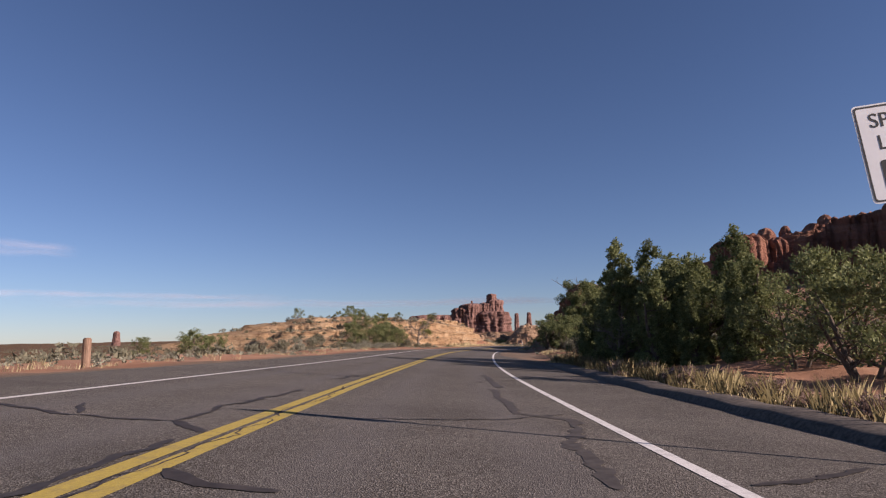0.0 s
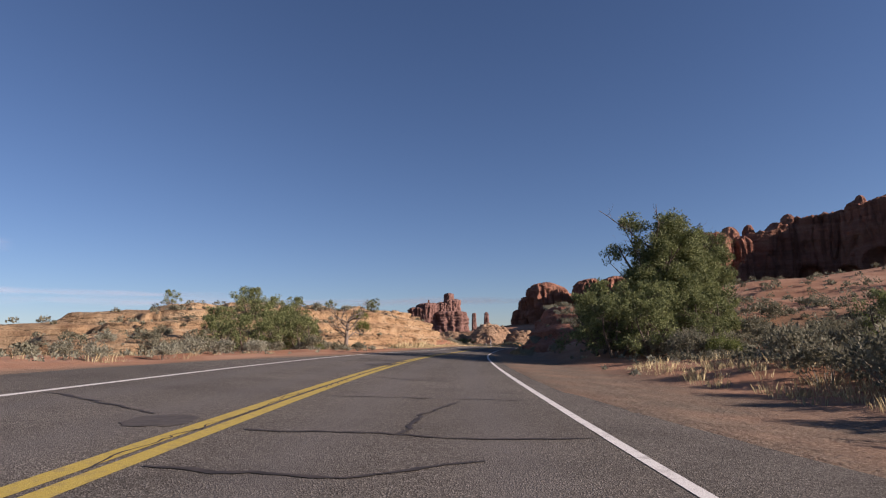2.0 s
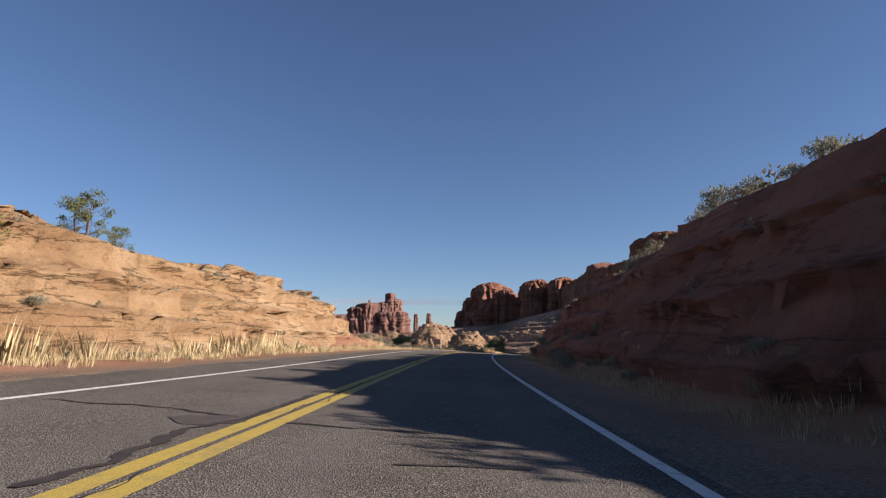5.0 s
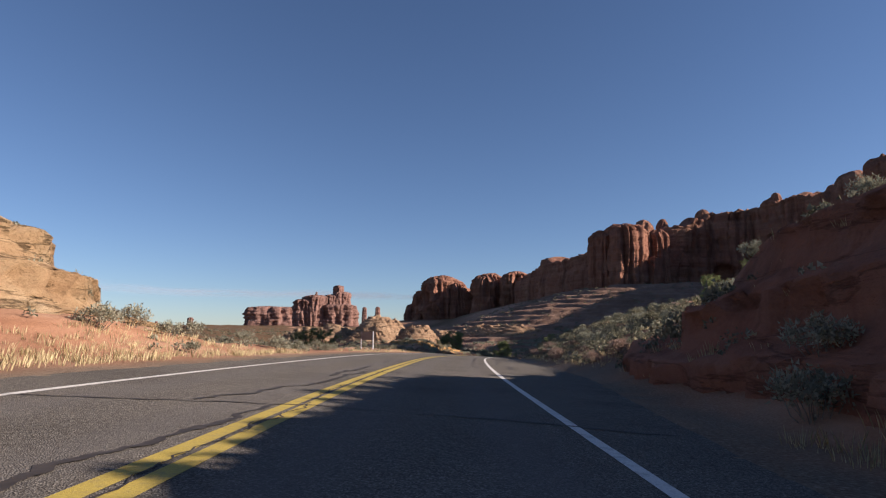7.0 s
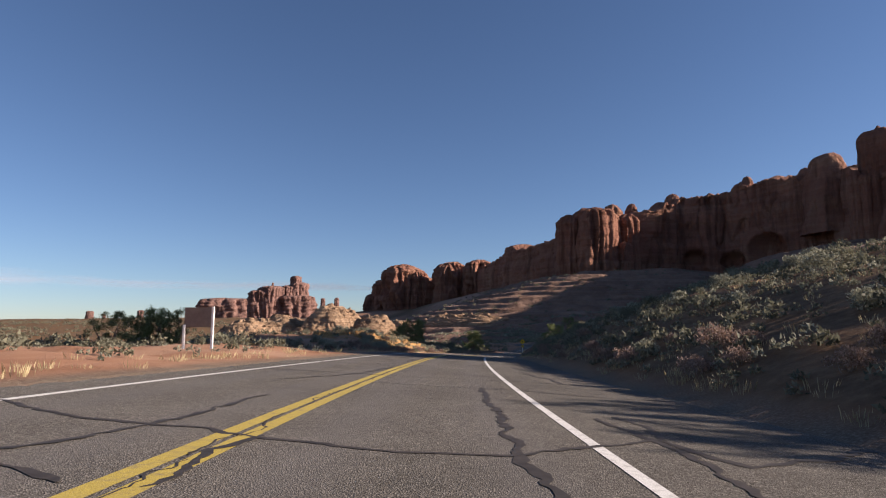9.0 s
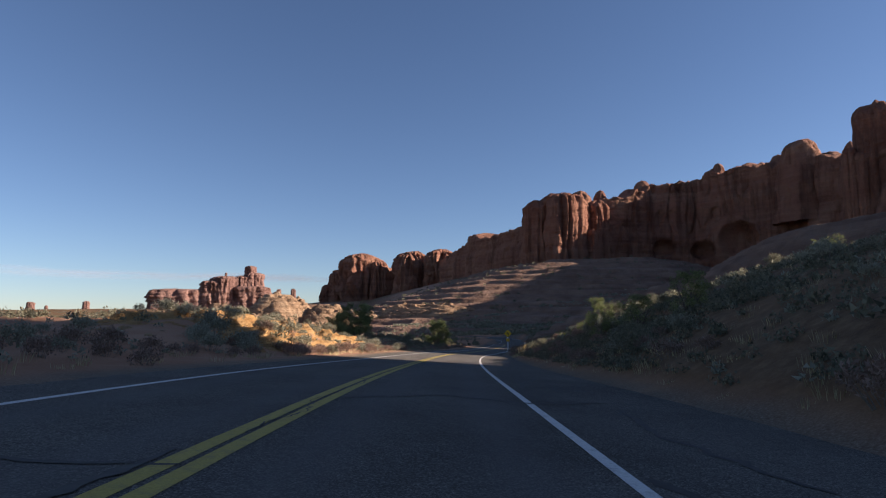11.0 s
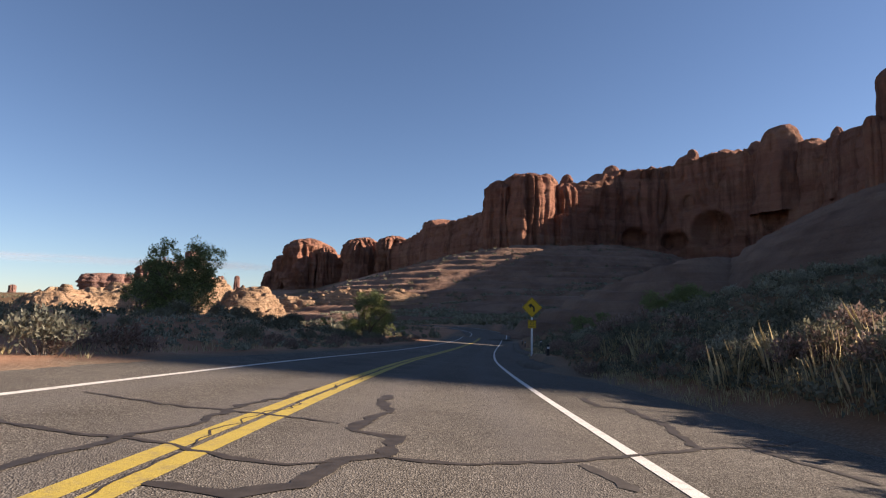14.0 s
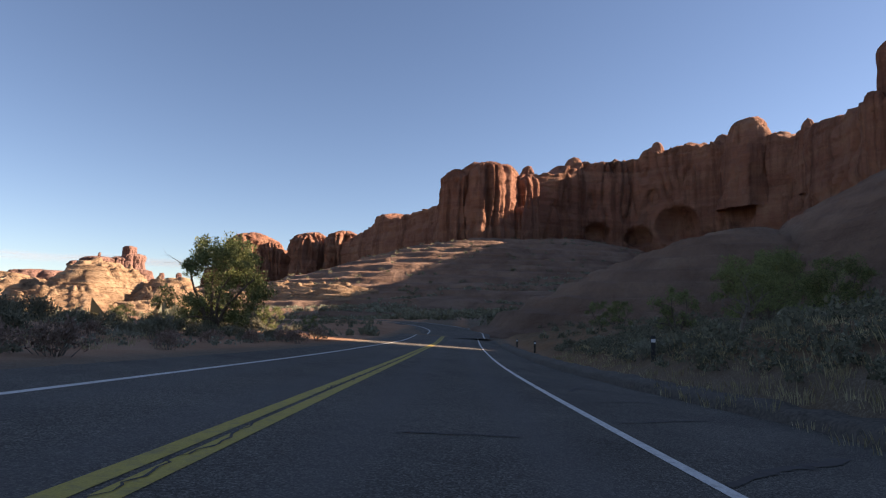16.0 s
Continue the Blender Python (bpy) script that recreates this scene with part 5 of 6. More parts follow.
# ---- kerb, cracks, boulders, signs ----
def kerb_mesh(s, rise=1.0):
    u0 = paved_right(s) + 0.02
    prof = ((-0.05, -0.1), (0.0, 0.0), (0.06, 0.17), (0.16, 0.25), (0.4, 0.3), (0.66, 0.32), (0.8, 0.14), (0.9, -0.15))
    ends = smooth(0, 4, s - s[0]) * smooth(0, 4, s[-1] - s)
    rows = []
    for du, dz in prof:
        u = u0 + du + 0.03 * pnoise(stack(s / 0.5, du * 9))
        x, y = line(s, u)
        rows.append(np.stack([x, y, road_z(s) + CROSS * np.clip(u, -8, 6) + rise * dz * (0.85 + 0.35 * pnoise(stack(s / 0.8, 4.4))) * ends - 0.03 * (1 - ends)], -1))
    return mesh_from("kerb", np.stack(rows, 1), grid_faces(len(s), len(prof))[:, ::-1], M_KERB)


M_KERB = plain("old_asphalt_kerb", (0.1, 0.082, 0.066), 0.95, 0, 0.5, 14.0)
tagged(new("kerb", kerb_mesh(np.arange(-30, 37, 0.25), 0.62)), "low crumbling asphalt kerb along the shoulder", "kerb", kind="structure")
tagged(new("kerb", kerb_mesh(np.arange(298, 372, 0.25))), "low crumbling asphalt kerb along the shoulder", "kerb", kind="structure")


def tar_strip(su, width, material):
    s, u = su[:, 0], su[:, 1]
    x, y = line(s, u)
    z = road_z(s) + CROSS * np.clip(u, -8, 6) + 0.0075
    p = np.stack([x, y], -1)
    t = np.gradient(p, axis=0)
    t /= np.linalg.norm(t, axis=1)[:, None] + 1e-9
    nrm = np.stack([-t[:, 1], t[:, 0]], -1)
    w = width * np.clip(0.95 + 1.1 * fbm(stack(s * 2.6 + u, u * 2.6), 4, 0.7), 0.3, 2.2)
    w[0], w[-1] = 0.45 * w[0], 0.45 * w[-1]
    a, b = p + nrm * w[:, None] / 2, p - nrm * w[:, None] / 2
    return mesh_from("sealed_crack", np.stack([np.column_stack([a, z]), np.column_stack([b, z])], 1), grid_faces(len(s), 2), material)


def crack(width, *nodes, worn=False):
    """A sealed crack that wanders through its nodes (s, u); worn sealant is paler and wider."""
    pieces = []
    for (s0, u0), (s1, u1) in zip(nodes, nodes[1:]):
        l = math.hypot(s1 - s0, u1 - u0)
        t = np.linspace(0, 1, max(4, int(l / 0.1)))
        w = min(0.28, 0.12 * l) * np.sin(np.pi * t) ** 0.5
        k = s0 * 3.1 + u0 * 7.7
        s = s0 + (s1 - s0) * t + w * (fbm(stack(t * l / 1.5 + k, 0.5), 2) + 0.5 * fbm(stack(t * l / 0.35 + k, 1.5), 3, 0.7))
        u = u0 + (u1 - u0) * t + w * (fbm(stack(t * l / 1.5 + k, 7.5), 2) + 0.5 * fbm(stack(t * l / 0.35 + k, 8.5), 3, 0.7))
        pieces.append(np.stack([s, u], -1)[0 if not pieces else 1:])
    su = np.concatenate(pieces)
    su = su[(su[:, 1] > paved_left(su[:, 0]) + 0.06) & (su[:, 1] < paved_right(su[:, 0]) - 0.06)]
    if len(su) > 3:
        part_mesh("sealed_crack", tar_strip(su, width, M_TAR_OLD if worn else M_TAR), road)


crack(0.11, (4.2, -1.9), (3.8, -1.5), (3.7, -1))
crack(0.09, (4.4, 2.1), (5.3, 3.5))
crack(0.09, (5.8, -2.3), (6.5, -2.9), (11.2, -2.7))
crack(0.05, (7.2, -1.2), (7.7, 0.6), (8.7, 1.6))
crack(0.07, (7.4, -5.5), (6.7, -4.3), (6.5, -2.9), (5.8, -2.3))
crack(0.06, (7.9, -4.7), (6.8, -4.1))
crack(0.14, (13.1, 0.8), (8.5, 0.9), (8, 1.5), (4.1, 1.1), worn=True)
crack(0.1, (14.4, -3.2), (14.5, -2.9), (15, -2.7), (16.2, -2.8), (17.3, -2.4))
crack(0.06, (16.4, 1), (17.5, 2.1))
crack(0.07, (17.6, -5.7), (16.6, -4.3), (16.1, -3.2), (16.2, -2.7), (15.5, -1.5), (15.6, 0.8))
crack(0.16, (19.6, 0.9), (13.7, 1), worn=True)
crack(0.05, (25.6, -2), (26.1, 0.6))
crack(0.06, (26.5, -4.9), (26, -2.6))
crack(0.07, (44.6, -2.1), (44.5, -0.7), (45.3, 0.3))
crack(0.06, (46.4, -2), (46.4, 0.3), (46.8, 1.5))
crack(0.06, (46.5, -0.5), (48.1, -0.4), (49.8, 0.1))
crack(0.06, (48.9, -5.7), (47.2, -3.3))
crack(0.05, (50.1, -1.9), (50.7, 1.2))
crack(0.07, (55.4, -3.5), (55.3, -2.9), (55.5, -2.7))
crack(0.08, (55.6, -2.1), (54.7, -0.9), (54.6, 0))
crack(0.05, (59.2, -1.8), (59.5, 0.2), (60.6, 1.7))
crack(0.08, (65, -2), (64.9, -1.3), (64.4, -0.8))
crack(0.08, (66.1, -3.9), (66.8, -3.3), (67.7, -3.2), (67.7, -2.1))
crack(0.06, (67.6, -2.1), (67.4, -0.9), (68.1, 1.5))
crack(0.08, (67.7, -3.2), (68.9, -4.4), (69.9, -4.9), (70.5, -4.9), (68.1, -2.9))
crack(0.05, (70.1, -2), (71.3, 1.4))
crack(0.08, (76.4, -4), (75.7, -2.7), (75.7, -1.6))
crack(0.08, (76.5, -4.1), (78, -4.6), (79.8, -4.8))
crack(0.06, (91.6, -6), (90.3, -4.9), (89.5, -2.9))
crack(0.07, (96.3, -3.8), (95.7, -2.5))
crack(0.06, (96.4, -1.9), (96.2, -1.2), (96.3, -0.4), (97, 1.4))
crack(0.14, (96.6, 0.6), (95.8, 0.8), (95.6, 1.3), worn=True)
crack(0.1, (100.6, 0.7), (98.4, 0.8), (98.4, 1.2), worn=True)
crack(0.11, (104.6, -2.2), (110.3, -2))
crack(0.05, (105.7, -0.4), (105.8, 0.6))
crack(0.05, (107.4, -1.6), (107.2, -0.1))
crack(0.06, (108.2, -4.6), (107.6, -2.1))
crack(0.11, (156.2, -2.6), (162.6, -2.6))
crack(0.06, (160.1, -5.4), (158.9, -3.4), (158.7, -2.7), (159, -1.7), (158.7, -1.2))
crack(0.05, (163.1, -0.9), (163.6, 0))
crack(0.11, (166.3, -2.7), (169.6, -2.9), (172.4, -2.7))
crack(0.06, (166.9, 1.6), (167.7, 2.5), (168.7, 4.3))
crack(0.07, (167.5, -2.7), (167.3, -2.4), (167.5, -2.1))
crack(0.06, (167.6, -1.8), (167.9, 0.1), (168.3, 0.9))
crack(0.18, (168.5, 0.9), (166.6, 1), worn=True)
crack(0.07, (168.8, 1.7), (170.5, 4.3), (171.4, 5.2), (172, 6.6))
crack(0.06, (170.5, -5.3), (169.6, -2.9), (169.5, -1.8), (170, 0.8))
crack(0.07, (170.5, 4.3), (169.5, 4.8))
crack(0.11, (171.9, 2.2), (170.6, 2.6), (167.8, 2.3), (167, 2.5))
crack(0.12, (173.2, 0.7), (170.1, 0.8), (169.1, 1.2), worn=True)
crack(0.06, (176.1, -1.9), (175.9, -0.9))
crack(0.14, (177.8, -0.6), (175.9, -0.5))
crack(0.14, (177.8, 0.9), (176.3, 0.8), worn=True)
crack(0.07, (178.6, -2.9), (180.8, -2.8))
crack(0.07, (179.3, 3), (181, 5.4))
crack(0.07, (179.7, -5.2), (178.3, -2.1), (177.6, -1.2), (178.4, 0.7))
crack(0.05, (180.6, -1.8), (181.4, 0.9), (184.7, 5), (181.1, 5.6))
crack(0.08, (185.5, -1.8), (187.6, -1.7))
crack(0.08, (185.9, -3), (185.5, -2.3))
crack(0.09, (186.3, -3.3), (187.9, -2.9), (191.4, -2.8))
crack(0.07, (189, -5.3), (188, -3.7), (187.1, -0.4), (187.2, 0.5), (188.8, 2.4))
crack(0.09, (190.6, 2.1), (180.3, 2.5), (172.5, 1.9))
crack(0.09, (191, 2.5), (187.7, 2.5), (187.3, 2.7), (188.8, 4.8))
crack(0.11, (195.8, 0.7), (178.2, 0.8), (177.9, 1.2), (178.8, 2.6))
crack(0.1, (234.2, 2.6), (233.1, 2.6), (233.6, 3.6))
crack(0.07, (235.1, 2), (235.7, 2.4), (237, 5.2))
crack(0.11, (240.7, 2.4), (233.6, 1.8))
crack(0.08, (243.1, 2.8), (243.7, 4.2))
crack(0.07, (245.4, 2.2), (247.4, 5.3))
crack(0.13, (249, 2.1), (245.7, 2.8), (243.9, 2.4), (243.1, 2.8), (242, 2.2))
crack(0.09, (254, 2), (253.7, 2.2), (255.2, 5.2))
crack(0.05, (254.7, -1.7), (255.1, 0.1))
crack(0.11, (255.7, 2.9), (253.9, 3.2), (252.3, 2.9), (251.6, 3.1))
crack(0.12, (260.1, -2.7), (264.7, -2.4))
crack(0.12, (260.1, -0.6), (259.7, -0.7))
crack(0.12, (260.7, -1.3), (263.5, -1.1), (265.1, -1.5))
crack(0.1, (260.7, 0.9), (260.3, 1), (260.2, 1.3))
crack(0.1, (261.6, -3.8), (260.2, -0.8), (260.7, 0.9))
crack(0.08, (261.8, 3.1), (262.5, 4.3))
crack(0.05, (263.7, -1.1), (264.9, 0.9))
crack(0.07, (266, 3.6), (264.2, 3.7), (264.9, 4.9))
crack(0.11, (267.7, 2.8), (263.9, 2.6), (263.1, 2.8), (262.1, 2.7), (261.8, 3.1), (260.7, 2.9))
crack(0.12, (268.9, -1.5), (271.9, -1.3))
crack(0.12, (269.3, -2.6), (269.8, -2.3), (276.6, -2.3))
crack(0.08, (269.5, -1.5), (269.4, -1.2), (270.1, 0.1), (270, 1.5))
crack(0.17, (270.2, 0.1), (271.7, 0.2))
crack(0.08, (270.2, 1.9), (271, 2.9))
crack(0.06, (271.9, -4.5), (271.5, -3.7), (271.6, -2.4))
crack(0.08, (272.1, -0.6), (272.1, 0.3), (274.7, 2.9))
crack(0.1, (272.3, -0.6), (274.7, -0.6), (275.6, 0.8), (274.7, 1.3))
crack(0.12, (275.7, 3), (273.8, 2.9), (273.1, 3.3), (270.5, 2.9), (270.7, 3.5))
crack(0.1, (278.6, -2.4), (284.6, -2))
crack(0.15, (278.6, -1.6), (278.5, -1.1), (278.8, -0.8), (279.6, -0.7), (279.9, -0.4), (280.7, -0.4), (280.9, -0.8), (284.6, -0.8))
crack(0.08, (279.8, -0.4), (279.8, 0.3), (280.3, 1.2), (283, 4.5))
crack(0.07, (280.1, -3.5), (279.3, -1), (279.8, -0.4))
crack(0.13, (280.1, 1.1), (279.3, 1.3), worn=True)
crack(0.09, (282, 3.3), (280.2, 3.5))
crack(0.06, (282.2, -4.1), (281.3, -1))
crack(0.11, (287.1, 2.7), (285.3, 2.5), (285.4, 3), (281.5, 2.6))
crack(0.05, (290.1, -0.4), (290.7, 0.7))
crack(0.08, (293.1, 3.5), (293.3, 5.4))
crack(0.05, (299, -0.4), (299.5, 0.9))
crack(0.09, (299.1, 5.8), (296.2, 6.3), (294.1, 6.4))
crack(0.12, (299.7, 2.2), (300.6, 3.5), (304.2, 6.9))
crack(0.09, (300, 3.4), (296.5, 3), (295.9, 3.9), (293.1, 3.5), (291.5, 2))
crack(0.07, (300, -3.9), (299.4, -3))
crack(0.05, (303, -0.4), (303.6, 0.5))
crack(0.08, (304.4, 2.2), (305.6, 4), (311.8, 6.4))
crack(0.15, (311.5, -0.3), (311.8, 0.3), (307.4, 0.2), worn=True)
crack(0.07, (311.8, 2.2), (312.2, 3), (316.3, 5))
crack(0.07, (312.4, 3.1), (312.5, 4), (315.7, 5.5))
crack(0.06, (314, 2.1), (315.4, 3.4))
crack(0.13, (317.5, 2.1), (319.4, 4.2))
crack(0.05, (318.8, -0.4), (319.1, 0.8))
crack(0.06, (321, 2.3), (322.1, 4))
crack(0.06, (323.7, 2.4), (324.7, 4))
# the stretches between, by chance
rng = np.random.RandomState(31)
for start, end, gap in ((-40, -2, 5.0), (118, 151, 5.0), (195, 236, 4.5), (326, 372, 9.0)):
    s = start
    while s < end:
        a, b = float(paved_left(s)) + 0.2, float(paved_right(s)) - 0.2
        a, b = ((a, b), (float(lane_c(s)) + 0.3, b), (a, float(lane_c(s))))[rng.randint(3)]
        n = 4
        crack(0.055 + 0.03 * rng.random(), *[(s + rng.normal(0, 0.5), a + (b - a) * k / n) for k in range(n + 1)])
        if end < 300 and rng.random() < 0.6:
            crack(0.1, (s, -3.6 + rng.normal(0, 0.3)), (s + 4, float(lane_c(s + 4)) - 0.5), (s + 9, float(lane_c(s + 9)) - 0.3))
        if float(paved_right(s)) > 4 and rng.random() < 0.7:
            crack(0.1, (s, 2.6 + rng.random()), (s + 2.5, 3.0 + rng.normal(0, 0.4)), (s + 5.5, 2.8 + rng.normal(0, 0.6)))
        s += gap * (0.6 + 0.8 * rng.random())
# the joint between the two yellow lines
s = -30.0
while s < 340:
    l = 6 + 12 * rng.random()
    crack(0.022, *[(s + l * k / 3, float(lane_c(s + l * k / 3)) + rng.normal(0, 0.012)) for k in range(4)])
    s += l * (1.02 + 0.25 * rng.random())
for s, u, a, b in ((25.6, -2.6, 0.6, 0.28), (46.7, -3.0, 0.5, 0.32), (63.0, -2.8, 1.0, 0.51), (67.3, -2.6, 0.45, 0.3), (64.7, -2.7, 0.45, 0.31), (95.4, -2.8, 0.55, 0.39), (107.3, -2.3, 0.35, 0.35), (94.1, -2.8, 0.6, 0.38)):
    th = np.linspace(0, 2 * np.pi, 40, endpoint=False)
    r = 1 + 0.4 * fbm(stack(np.cos(th) * 1.3 + s, np.sin(th) * 1.3), 3)
    ss, uu2 = s + a * r * np.cos(th), u + b * r * np.sin(th)
    x, y = line(ss, uu2)
    z = road_z(ss) + CROSS * np.clip(uu2, -8, 6) + 0.0062
    part_mesh("tar_patch", mesh_from("tar_patch", np.stack([x, y, z], -1), [list(range(40))], M_TAR_OLD), road)


def boulder_mesh(seed, size):
    bm = bmesh.new()
    bmesh.ops.create_icosphere(bm, subdivisions=3, radius=1)
    v = np.array([q.co[:] for q in bm.verts])
    f = [[q.index for q in p.verts] for p in bm.faces]
    bm.free()
    r = 1 + 0.35 * pnoise(v * 1.1 + seed) + 0.16 * fbm(v * 2.6 + seed, 3)
    v = v * r[:, None]
    v = np.sign(v) * np.abs(v) ** 0.85 * (1.0, 0.8, 0.62) * size
    return mesh_from("boulder", v, f, M_SLAB)


rng = np.random.RandomState(9)
for k, (s, u, size) in enumerate([(56.5, -21.4, 0.62), (51.6, -19.0, 0.5), (50, -16.5, 0.35), (86, 6.6, 0.5), (88.5, 7.4, 0.35), (172, -10.6, 0.3), (180, -11.5, 0.25), (100, -11.2, 0.4), (104, -13, 0.55), (90, -14, 0.4), (190, 6.4, 0.3), (199, 6.9, 0.25)]
                                 + scatter(rng, 70, 246, 290, -18, -9.6, 0.15, 0.5, 0.7) + scatter(rng, 26, 86, 118, -30, -13, 0.3, 0.9, 1.2) + scatter(rng, 16, 96, 150, 4.4, 6.4, 0.15, 0.4, 1.0)):
    ob = tagged(new("boulder", boulder_mesh(k * 3.1, size)), "orange sandstone boulder half sunk in red soil", "boulder", "boulders")
    ob.matrix_world = spot(s, u, k * 1.7, 1.0, 0.1)

M_SIGN_W, M_SIGN_Y = plain("white_sign_sheeting", (0.75, 0.75, 0.74), 0.45, 0, 0.05), plain("yellow_sign_sheeting", (0.72, 0.42, 0.02), 0.45, 0, 0.06)
M_BLACK, M_STEEL = plain("black_sign_ink", (0.02, 0.02, 0.02), 0.5), plain("galvanised_steel", (0.5, 0.5, 0.5), 0.45, 0.7, 0.15, 12)
M_BROWN, M_POST_W = plain("brown_sign_back", (0.2, 0.15, 0.12), 0.6, 0.0, 0.12), plain("white_painted_post", (0.78, 0.77, 0.74), 0.6)
M_WOOD = bark_material("post_wood", (0.14, 0.085, 0.055), (0.3, 0.2, 0.14))


def box(bm, x0, x1, y0, y1, z0, z1, bevel=0.0):
    r = bmesh.ops.create_cube(bm, size=1.0, matrix=Matrix.Translation(((x0 + x1) / 2, (y0 + y1) / 2, (z0 + z1) / 2)) @ Matrix.Diagonal((x1 - x0, y1 - y0, z1 - z0, 1)))
    if bevel:
        edges = {e for v in r["verts"] for e in v.link_edges}
        bmesh.ops.bevel(bm, geom=list(edges), offset=bevel, segments=2, affect="EDGES")


def plate(points, y0, y1):
    """A flat plate from an outline in x, z."""
    bm = bmesh.new()
    front = [bm.verts.new((x, y0, z)) for x, z in points]
    back = [bm.verts.new((x, y1, z)) for x, z in points]
    bm.faces.new(front)
    bm.faces.new(back[::-1])
    for k in range(len(points)):
        j = (k + 1) % len(points)
        bm.faces.new((front[k], back[k], back[j], front[j]))
    bmesh.ops.recalc_face_normals(bm, faces=bm.faces)
    return bm


def rounded(w, h, r, cx=0.0, cz=0.0, turn=0.0):
    out = []
    for qx, qz, a0 in ((1, 1, 0), (-1, 1, 90), (-1, -1, 180), (1, -1, 270)):
        for k in range(6):
            a = radians(a0 + 18 * k)
            x, z = qx * (w / 2 - r) + r * math.cos(a), qz * (h / 2 - r) + r * math.sin(a)
            c, sn = math.cos(turn), math.sin(turn)
            out.append((cx + x * c - z * sn, cz + x * sn + z * c))
    return out


def ring(outer, inner, y):
    bm = bmesh.new()
    a = [bm.verts.new((x, y, z)) for x, z in outer]
    b = [bm.verts.new((x, y, z)) for x, z in inner]
    for k in range(len(a)):
        j = (k + 1) % len(a)
        bm.faces.new((a[k], a[j], b[j], b[k]))
    return bm


def letters(text, size, x, z, y, material, parent):
    cu = bpy.data.curves.new("lettering", "FONT")
    cu.body, cu.size, cu.align_x, cu.extrude = text, size, "CENTER", 0.0008
    ob = new("lettering", cu)
    ob.rotation_euler = (radians(90), 0, 0)
    ob.location = (x, y, z)
    bpy.context.view_layer.update()
    me = bpy.data.meshes.new_from_object(ob.evaluated_get(bpy.context.evaluated_depsgraph_get()))
    me.transform(Matrix.LocRotScale((x, y, z), Euler((radians(90), 0, 0)), None))
    me.materials.clear()
    me.materials.append(material)
    bpy.data.objects.remove(ob)
    return part_mesh("lettering", me, parent, text)


def face_road(ob, s, u, extra=0.0, sink=0.0):
    """Stands a sign so that its front looks back along the road."""
    x, y = line(s, u)
    ob.matrix_world = Matrix.Translation((float(x), float(y), float(surf_z(np.array([s]), np.array([u]))[0]) - sink)) @ Euler((0, 0, -float(heading(s)) + radians(extra))).to_matrix().to_4x4()


limit = tagged(new("speed_limit_sign"), "white speed limit sign on a steel post", "road sign")
bm = bmesh.new()
box(bm, -0.03, 0.03, 0.0, 0.05, -0.7, 2.85, 0.006)
part("post", bm, M_STEEL, limit)
panel = part("panel", plate(rounded(0.76, 0.92, 0.04, 0, 2.47), -0.004, 0.0), M_SIGN_W, limit, "white sheeting panel")
part("border", ring(rounded(0.73, 0.89, 0.035, 0, 2.47), rounded(0.70, 0.86, 0.03, 0, 2.47), -0.007), M_BLACK, limit)
letters("SPEED", 0.19, 0, 2.71, -0.006, M_BLACK, limit)
letters("LIMIT", 0.19, 0, 2.50, -0.006, M_BLACK, limit)
for x in (-0.14, 0.14):
    part("number_bar", plate(rounded(0.2, 0.3, 0.03, x, 2.25), -0.007, -0.006), M_BLACK, limit)
face_road(limit, 5.25, 4.41, -6, -0.34)
limit.matrix_world = limit.matrix_world @ Euler((0, radians(-6), 0)).to_matrix().to_4x4()

bend_sign = tagged(new("curve_warning_sign"), "yellow diamond curve warning sign with speed plate", "road sign")
bm = bmesh.new()
box(bm, -0.05, 0.05, 0.0, 0.08, -0.8, 2.6, 0.008)
part("post", bm, M_POST_W, bend_sign, "pale square post")
side = 0.82
part("panel", plate(rounded(side, side, 0.05, 0, 2.23, radians(45)), -0.004, 0.0), M_SIGN_Y, bend_sign, "yellow diamond panel")
part("border", ring(rounded(side - 0.04, side - 0.04, 0.045, 0, 2.23, radians(45)), rounded(side - 0.075, side - 0.075, 0.04, 0, 2.23, radians(45)), -0.007), M_BLACK, bend_sign)
arc = [(0.17, -0.24), (0.17, -0.02), (0.14, 0.07), (0.07, 0.14), (-0.02, 0.18)]
inner = [(0.07, -0.24), (0.07, -0.05), (0.05, 0.01), (0.0, 0.05), (-0.05, 0.075)]
part("arrow", plate([(x * 0.9, z * 0.9 + 2.21) for x, z in arc + [(-0.0, 0.27), (-0.24, 0.17), (-0.09, -0.03)] + inner[::-1]], -0.008, -0.005), M_BLACK, bend_sign, "black left-bending arrow")
speed = part("speed_plate", plate(rounded(0.46, 0.46, 0.03, 0, 1.3), -0.004, 0.0), M_SIGN_Y, bend_sign, "small yellow advisory plate")
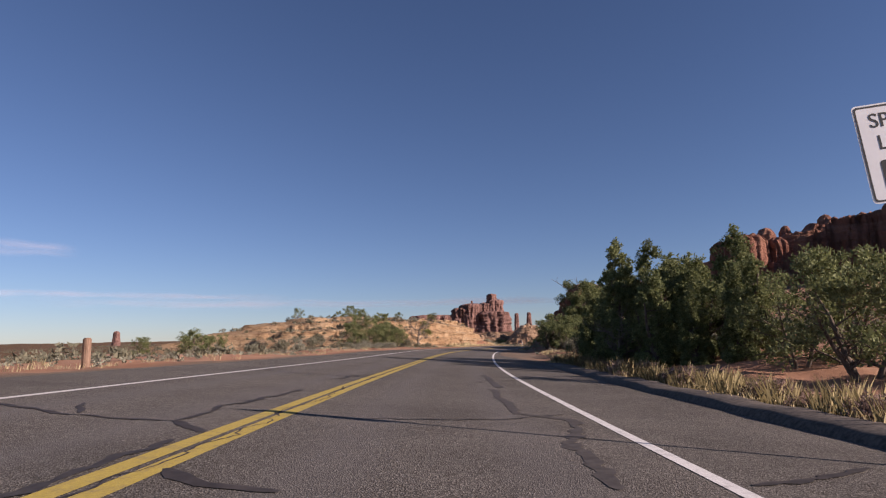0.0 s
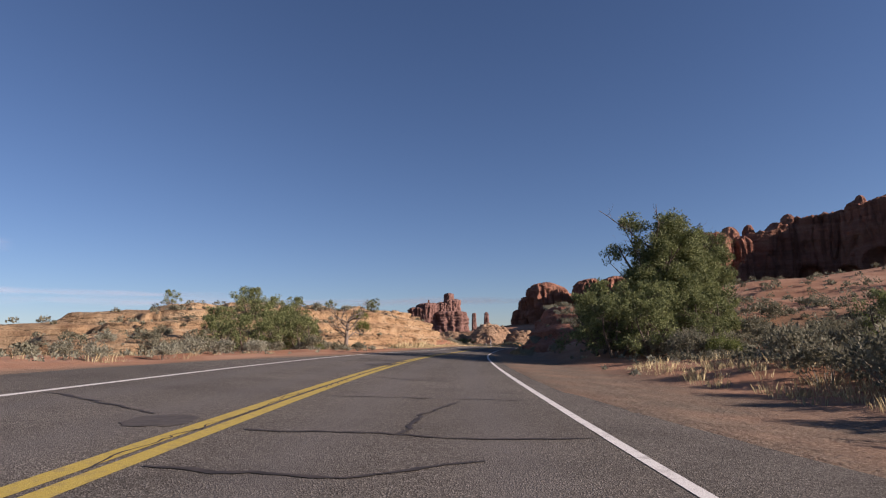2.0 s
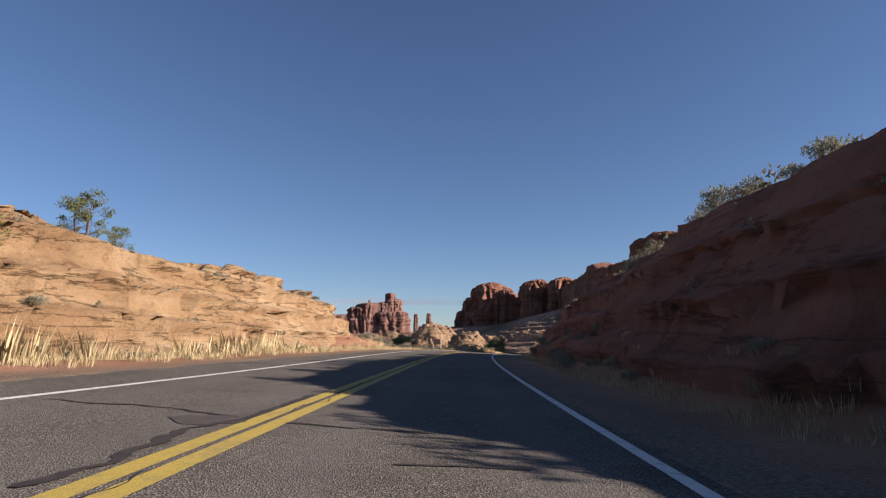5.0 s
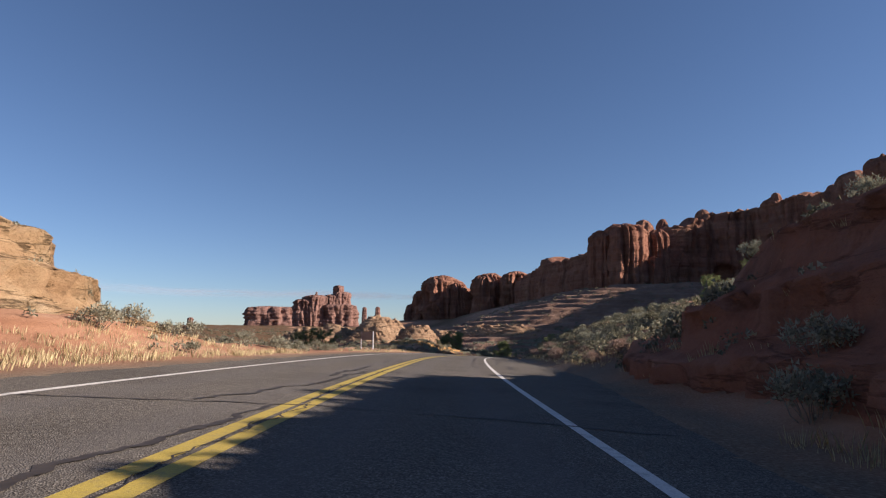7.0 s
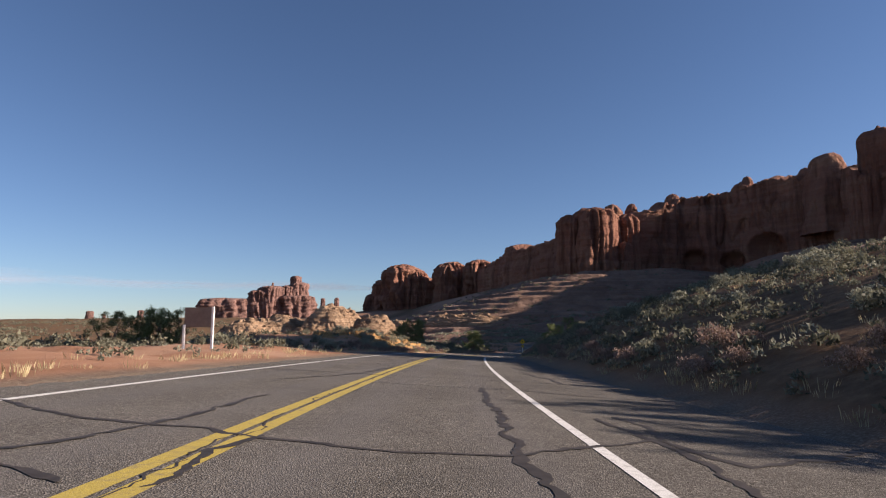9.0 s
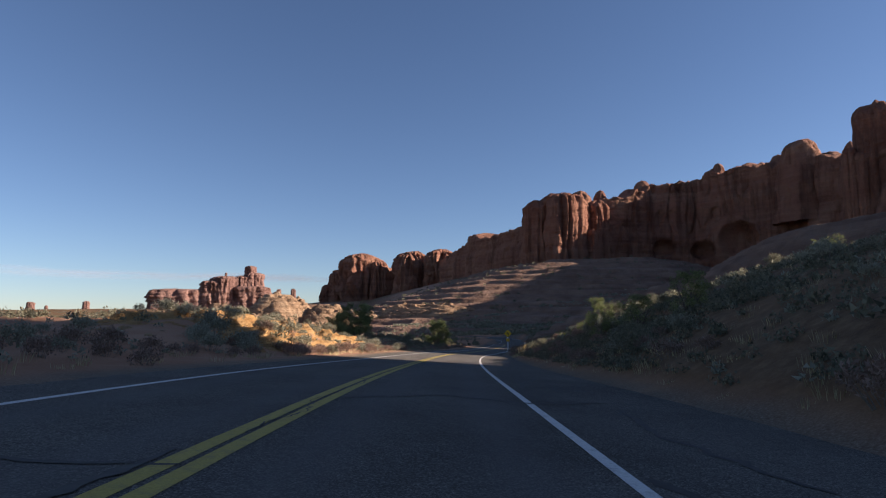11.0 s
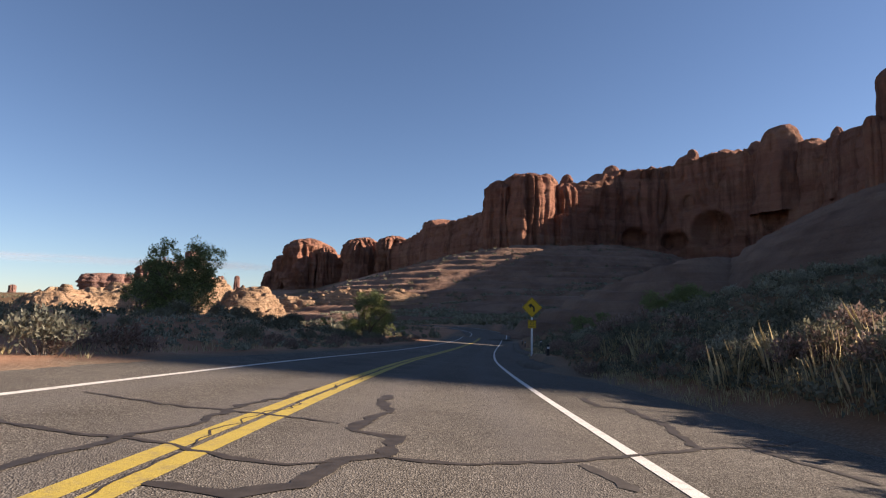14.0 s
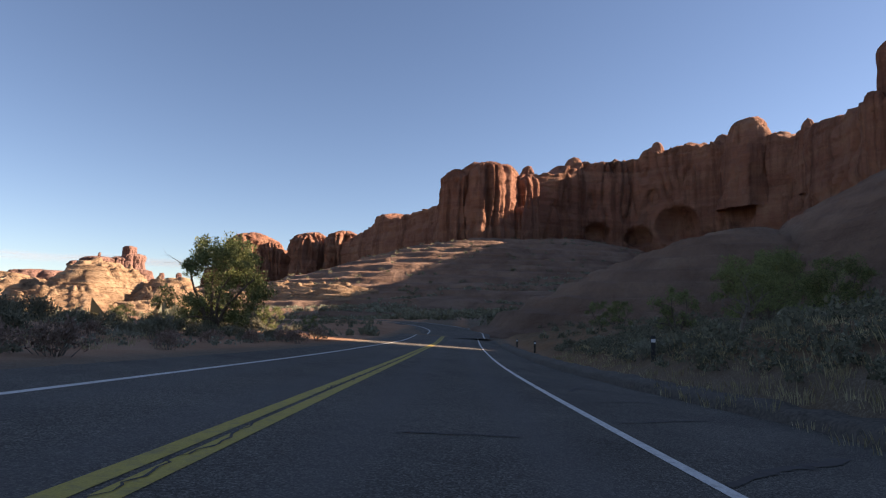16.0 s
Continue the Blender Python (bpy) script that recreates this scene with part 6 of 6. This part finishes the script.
part("border", ring(rounded(0.43, 0.43, 0.03, 0, 1.3), rounded(0.405, 0.405, 0.025, 0, 1.3), -0.007), M_BLACK, bend_sign)
letters("25", 0.3, 0, 1.28, -0.006, M_BLACK, bend_sign)
letters("M.P.H.", 0.12, 0, 1.13, -0.006, M_BLACK, bend_sign)
face_road(bend_sign, 309.4, 4.0, 4, -0.35)

board = tagged(new("roadside_sign"), "brown sign seen from behind on two white posts", "road sign")
for x, top in ((-0.7, 1.2), (0.66, 2.05)):
    bm = bmesh.new()
    box(bm, x - 0.055, x + 0.055, -0.06, 0.05, -0.5, top, 0.01)
    part("post", bm, M_POST_W, board, "white square post")
bm = bmesh.new()
box(bm, -0.74, 0.72, 0.06, 0.1, 1.08, 2.02, 0.01)
part("panel", bm, M_BROWN, board, "plain brown back of the panel")
face_road(board, 210, -12.2, 0, 0.05)


def marker(s, u, height, tilt):
    ob = tagged(new("marker_post"), "short dark marker post with a white reflector", "marker post", "marker posts")
    bm = bmesh.new()
    box(bm, -0.06, 0.06, -0.05, 0.05, -0.3, height, 0.012)
    part("post", bm, M_WOODDARK, ob)
    bm = bmesh.new()
    box(bm, -0.064, 0.064, -0.056, -0.045, height - 0.2, height - 0.1, 0.004)
    part("reflector", bm, M_SIGN_W, ob, "white reflector")
    face_road(ob, s, u, tilt)


M_WOODDARK = plain("dark_post", (0.04, 0.036, 0.033), 0.7)
for s, u, h, tilt in ((304.2, 4.3, 0.5, 12), (331.5, 6.2, 0.75, -10), (354.5, 5.4, 0.8, 5), (366.3, 5.2, 0.75, -8)):
    marker(s, u, h, tilt)
# made-up post, in line with the distant rock pinnacle it stands for
stand_in_post = tagged(new("wooden_bollard"), "short wooden post shape standing in for a distant rock pinnacle", "post")
bm = bmesh.new()
bmesh.ops.create_cone(bm, cap_ends=True, segments=14, radius1=0.14, radius2=0.13, depth=1.4, matrix=Matrix.Translation((0, 0, 0.35)))
bmesh.ops.bevel(bm, geom=[e for e in bm.edges if abs(e.verts[0].co.z - e.verts[1].co.z) < 0.01], offset=0.03, segments=2, affect="EDGES")
part("post", bm, M_WOOD, stand_in_post)
face_road(stand_in_post, 20, -12.4)
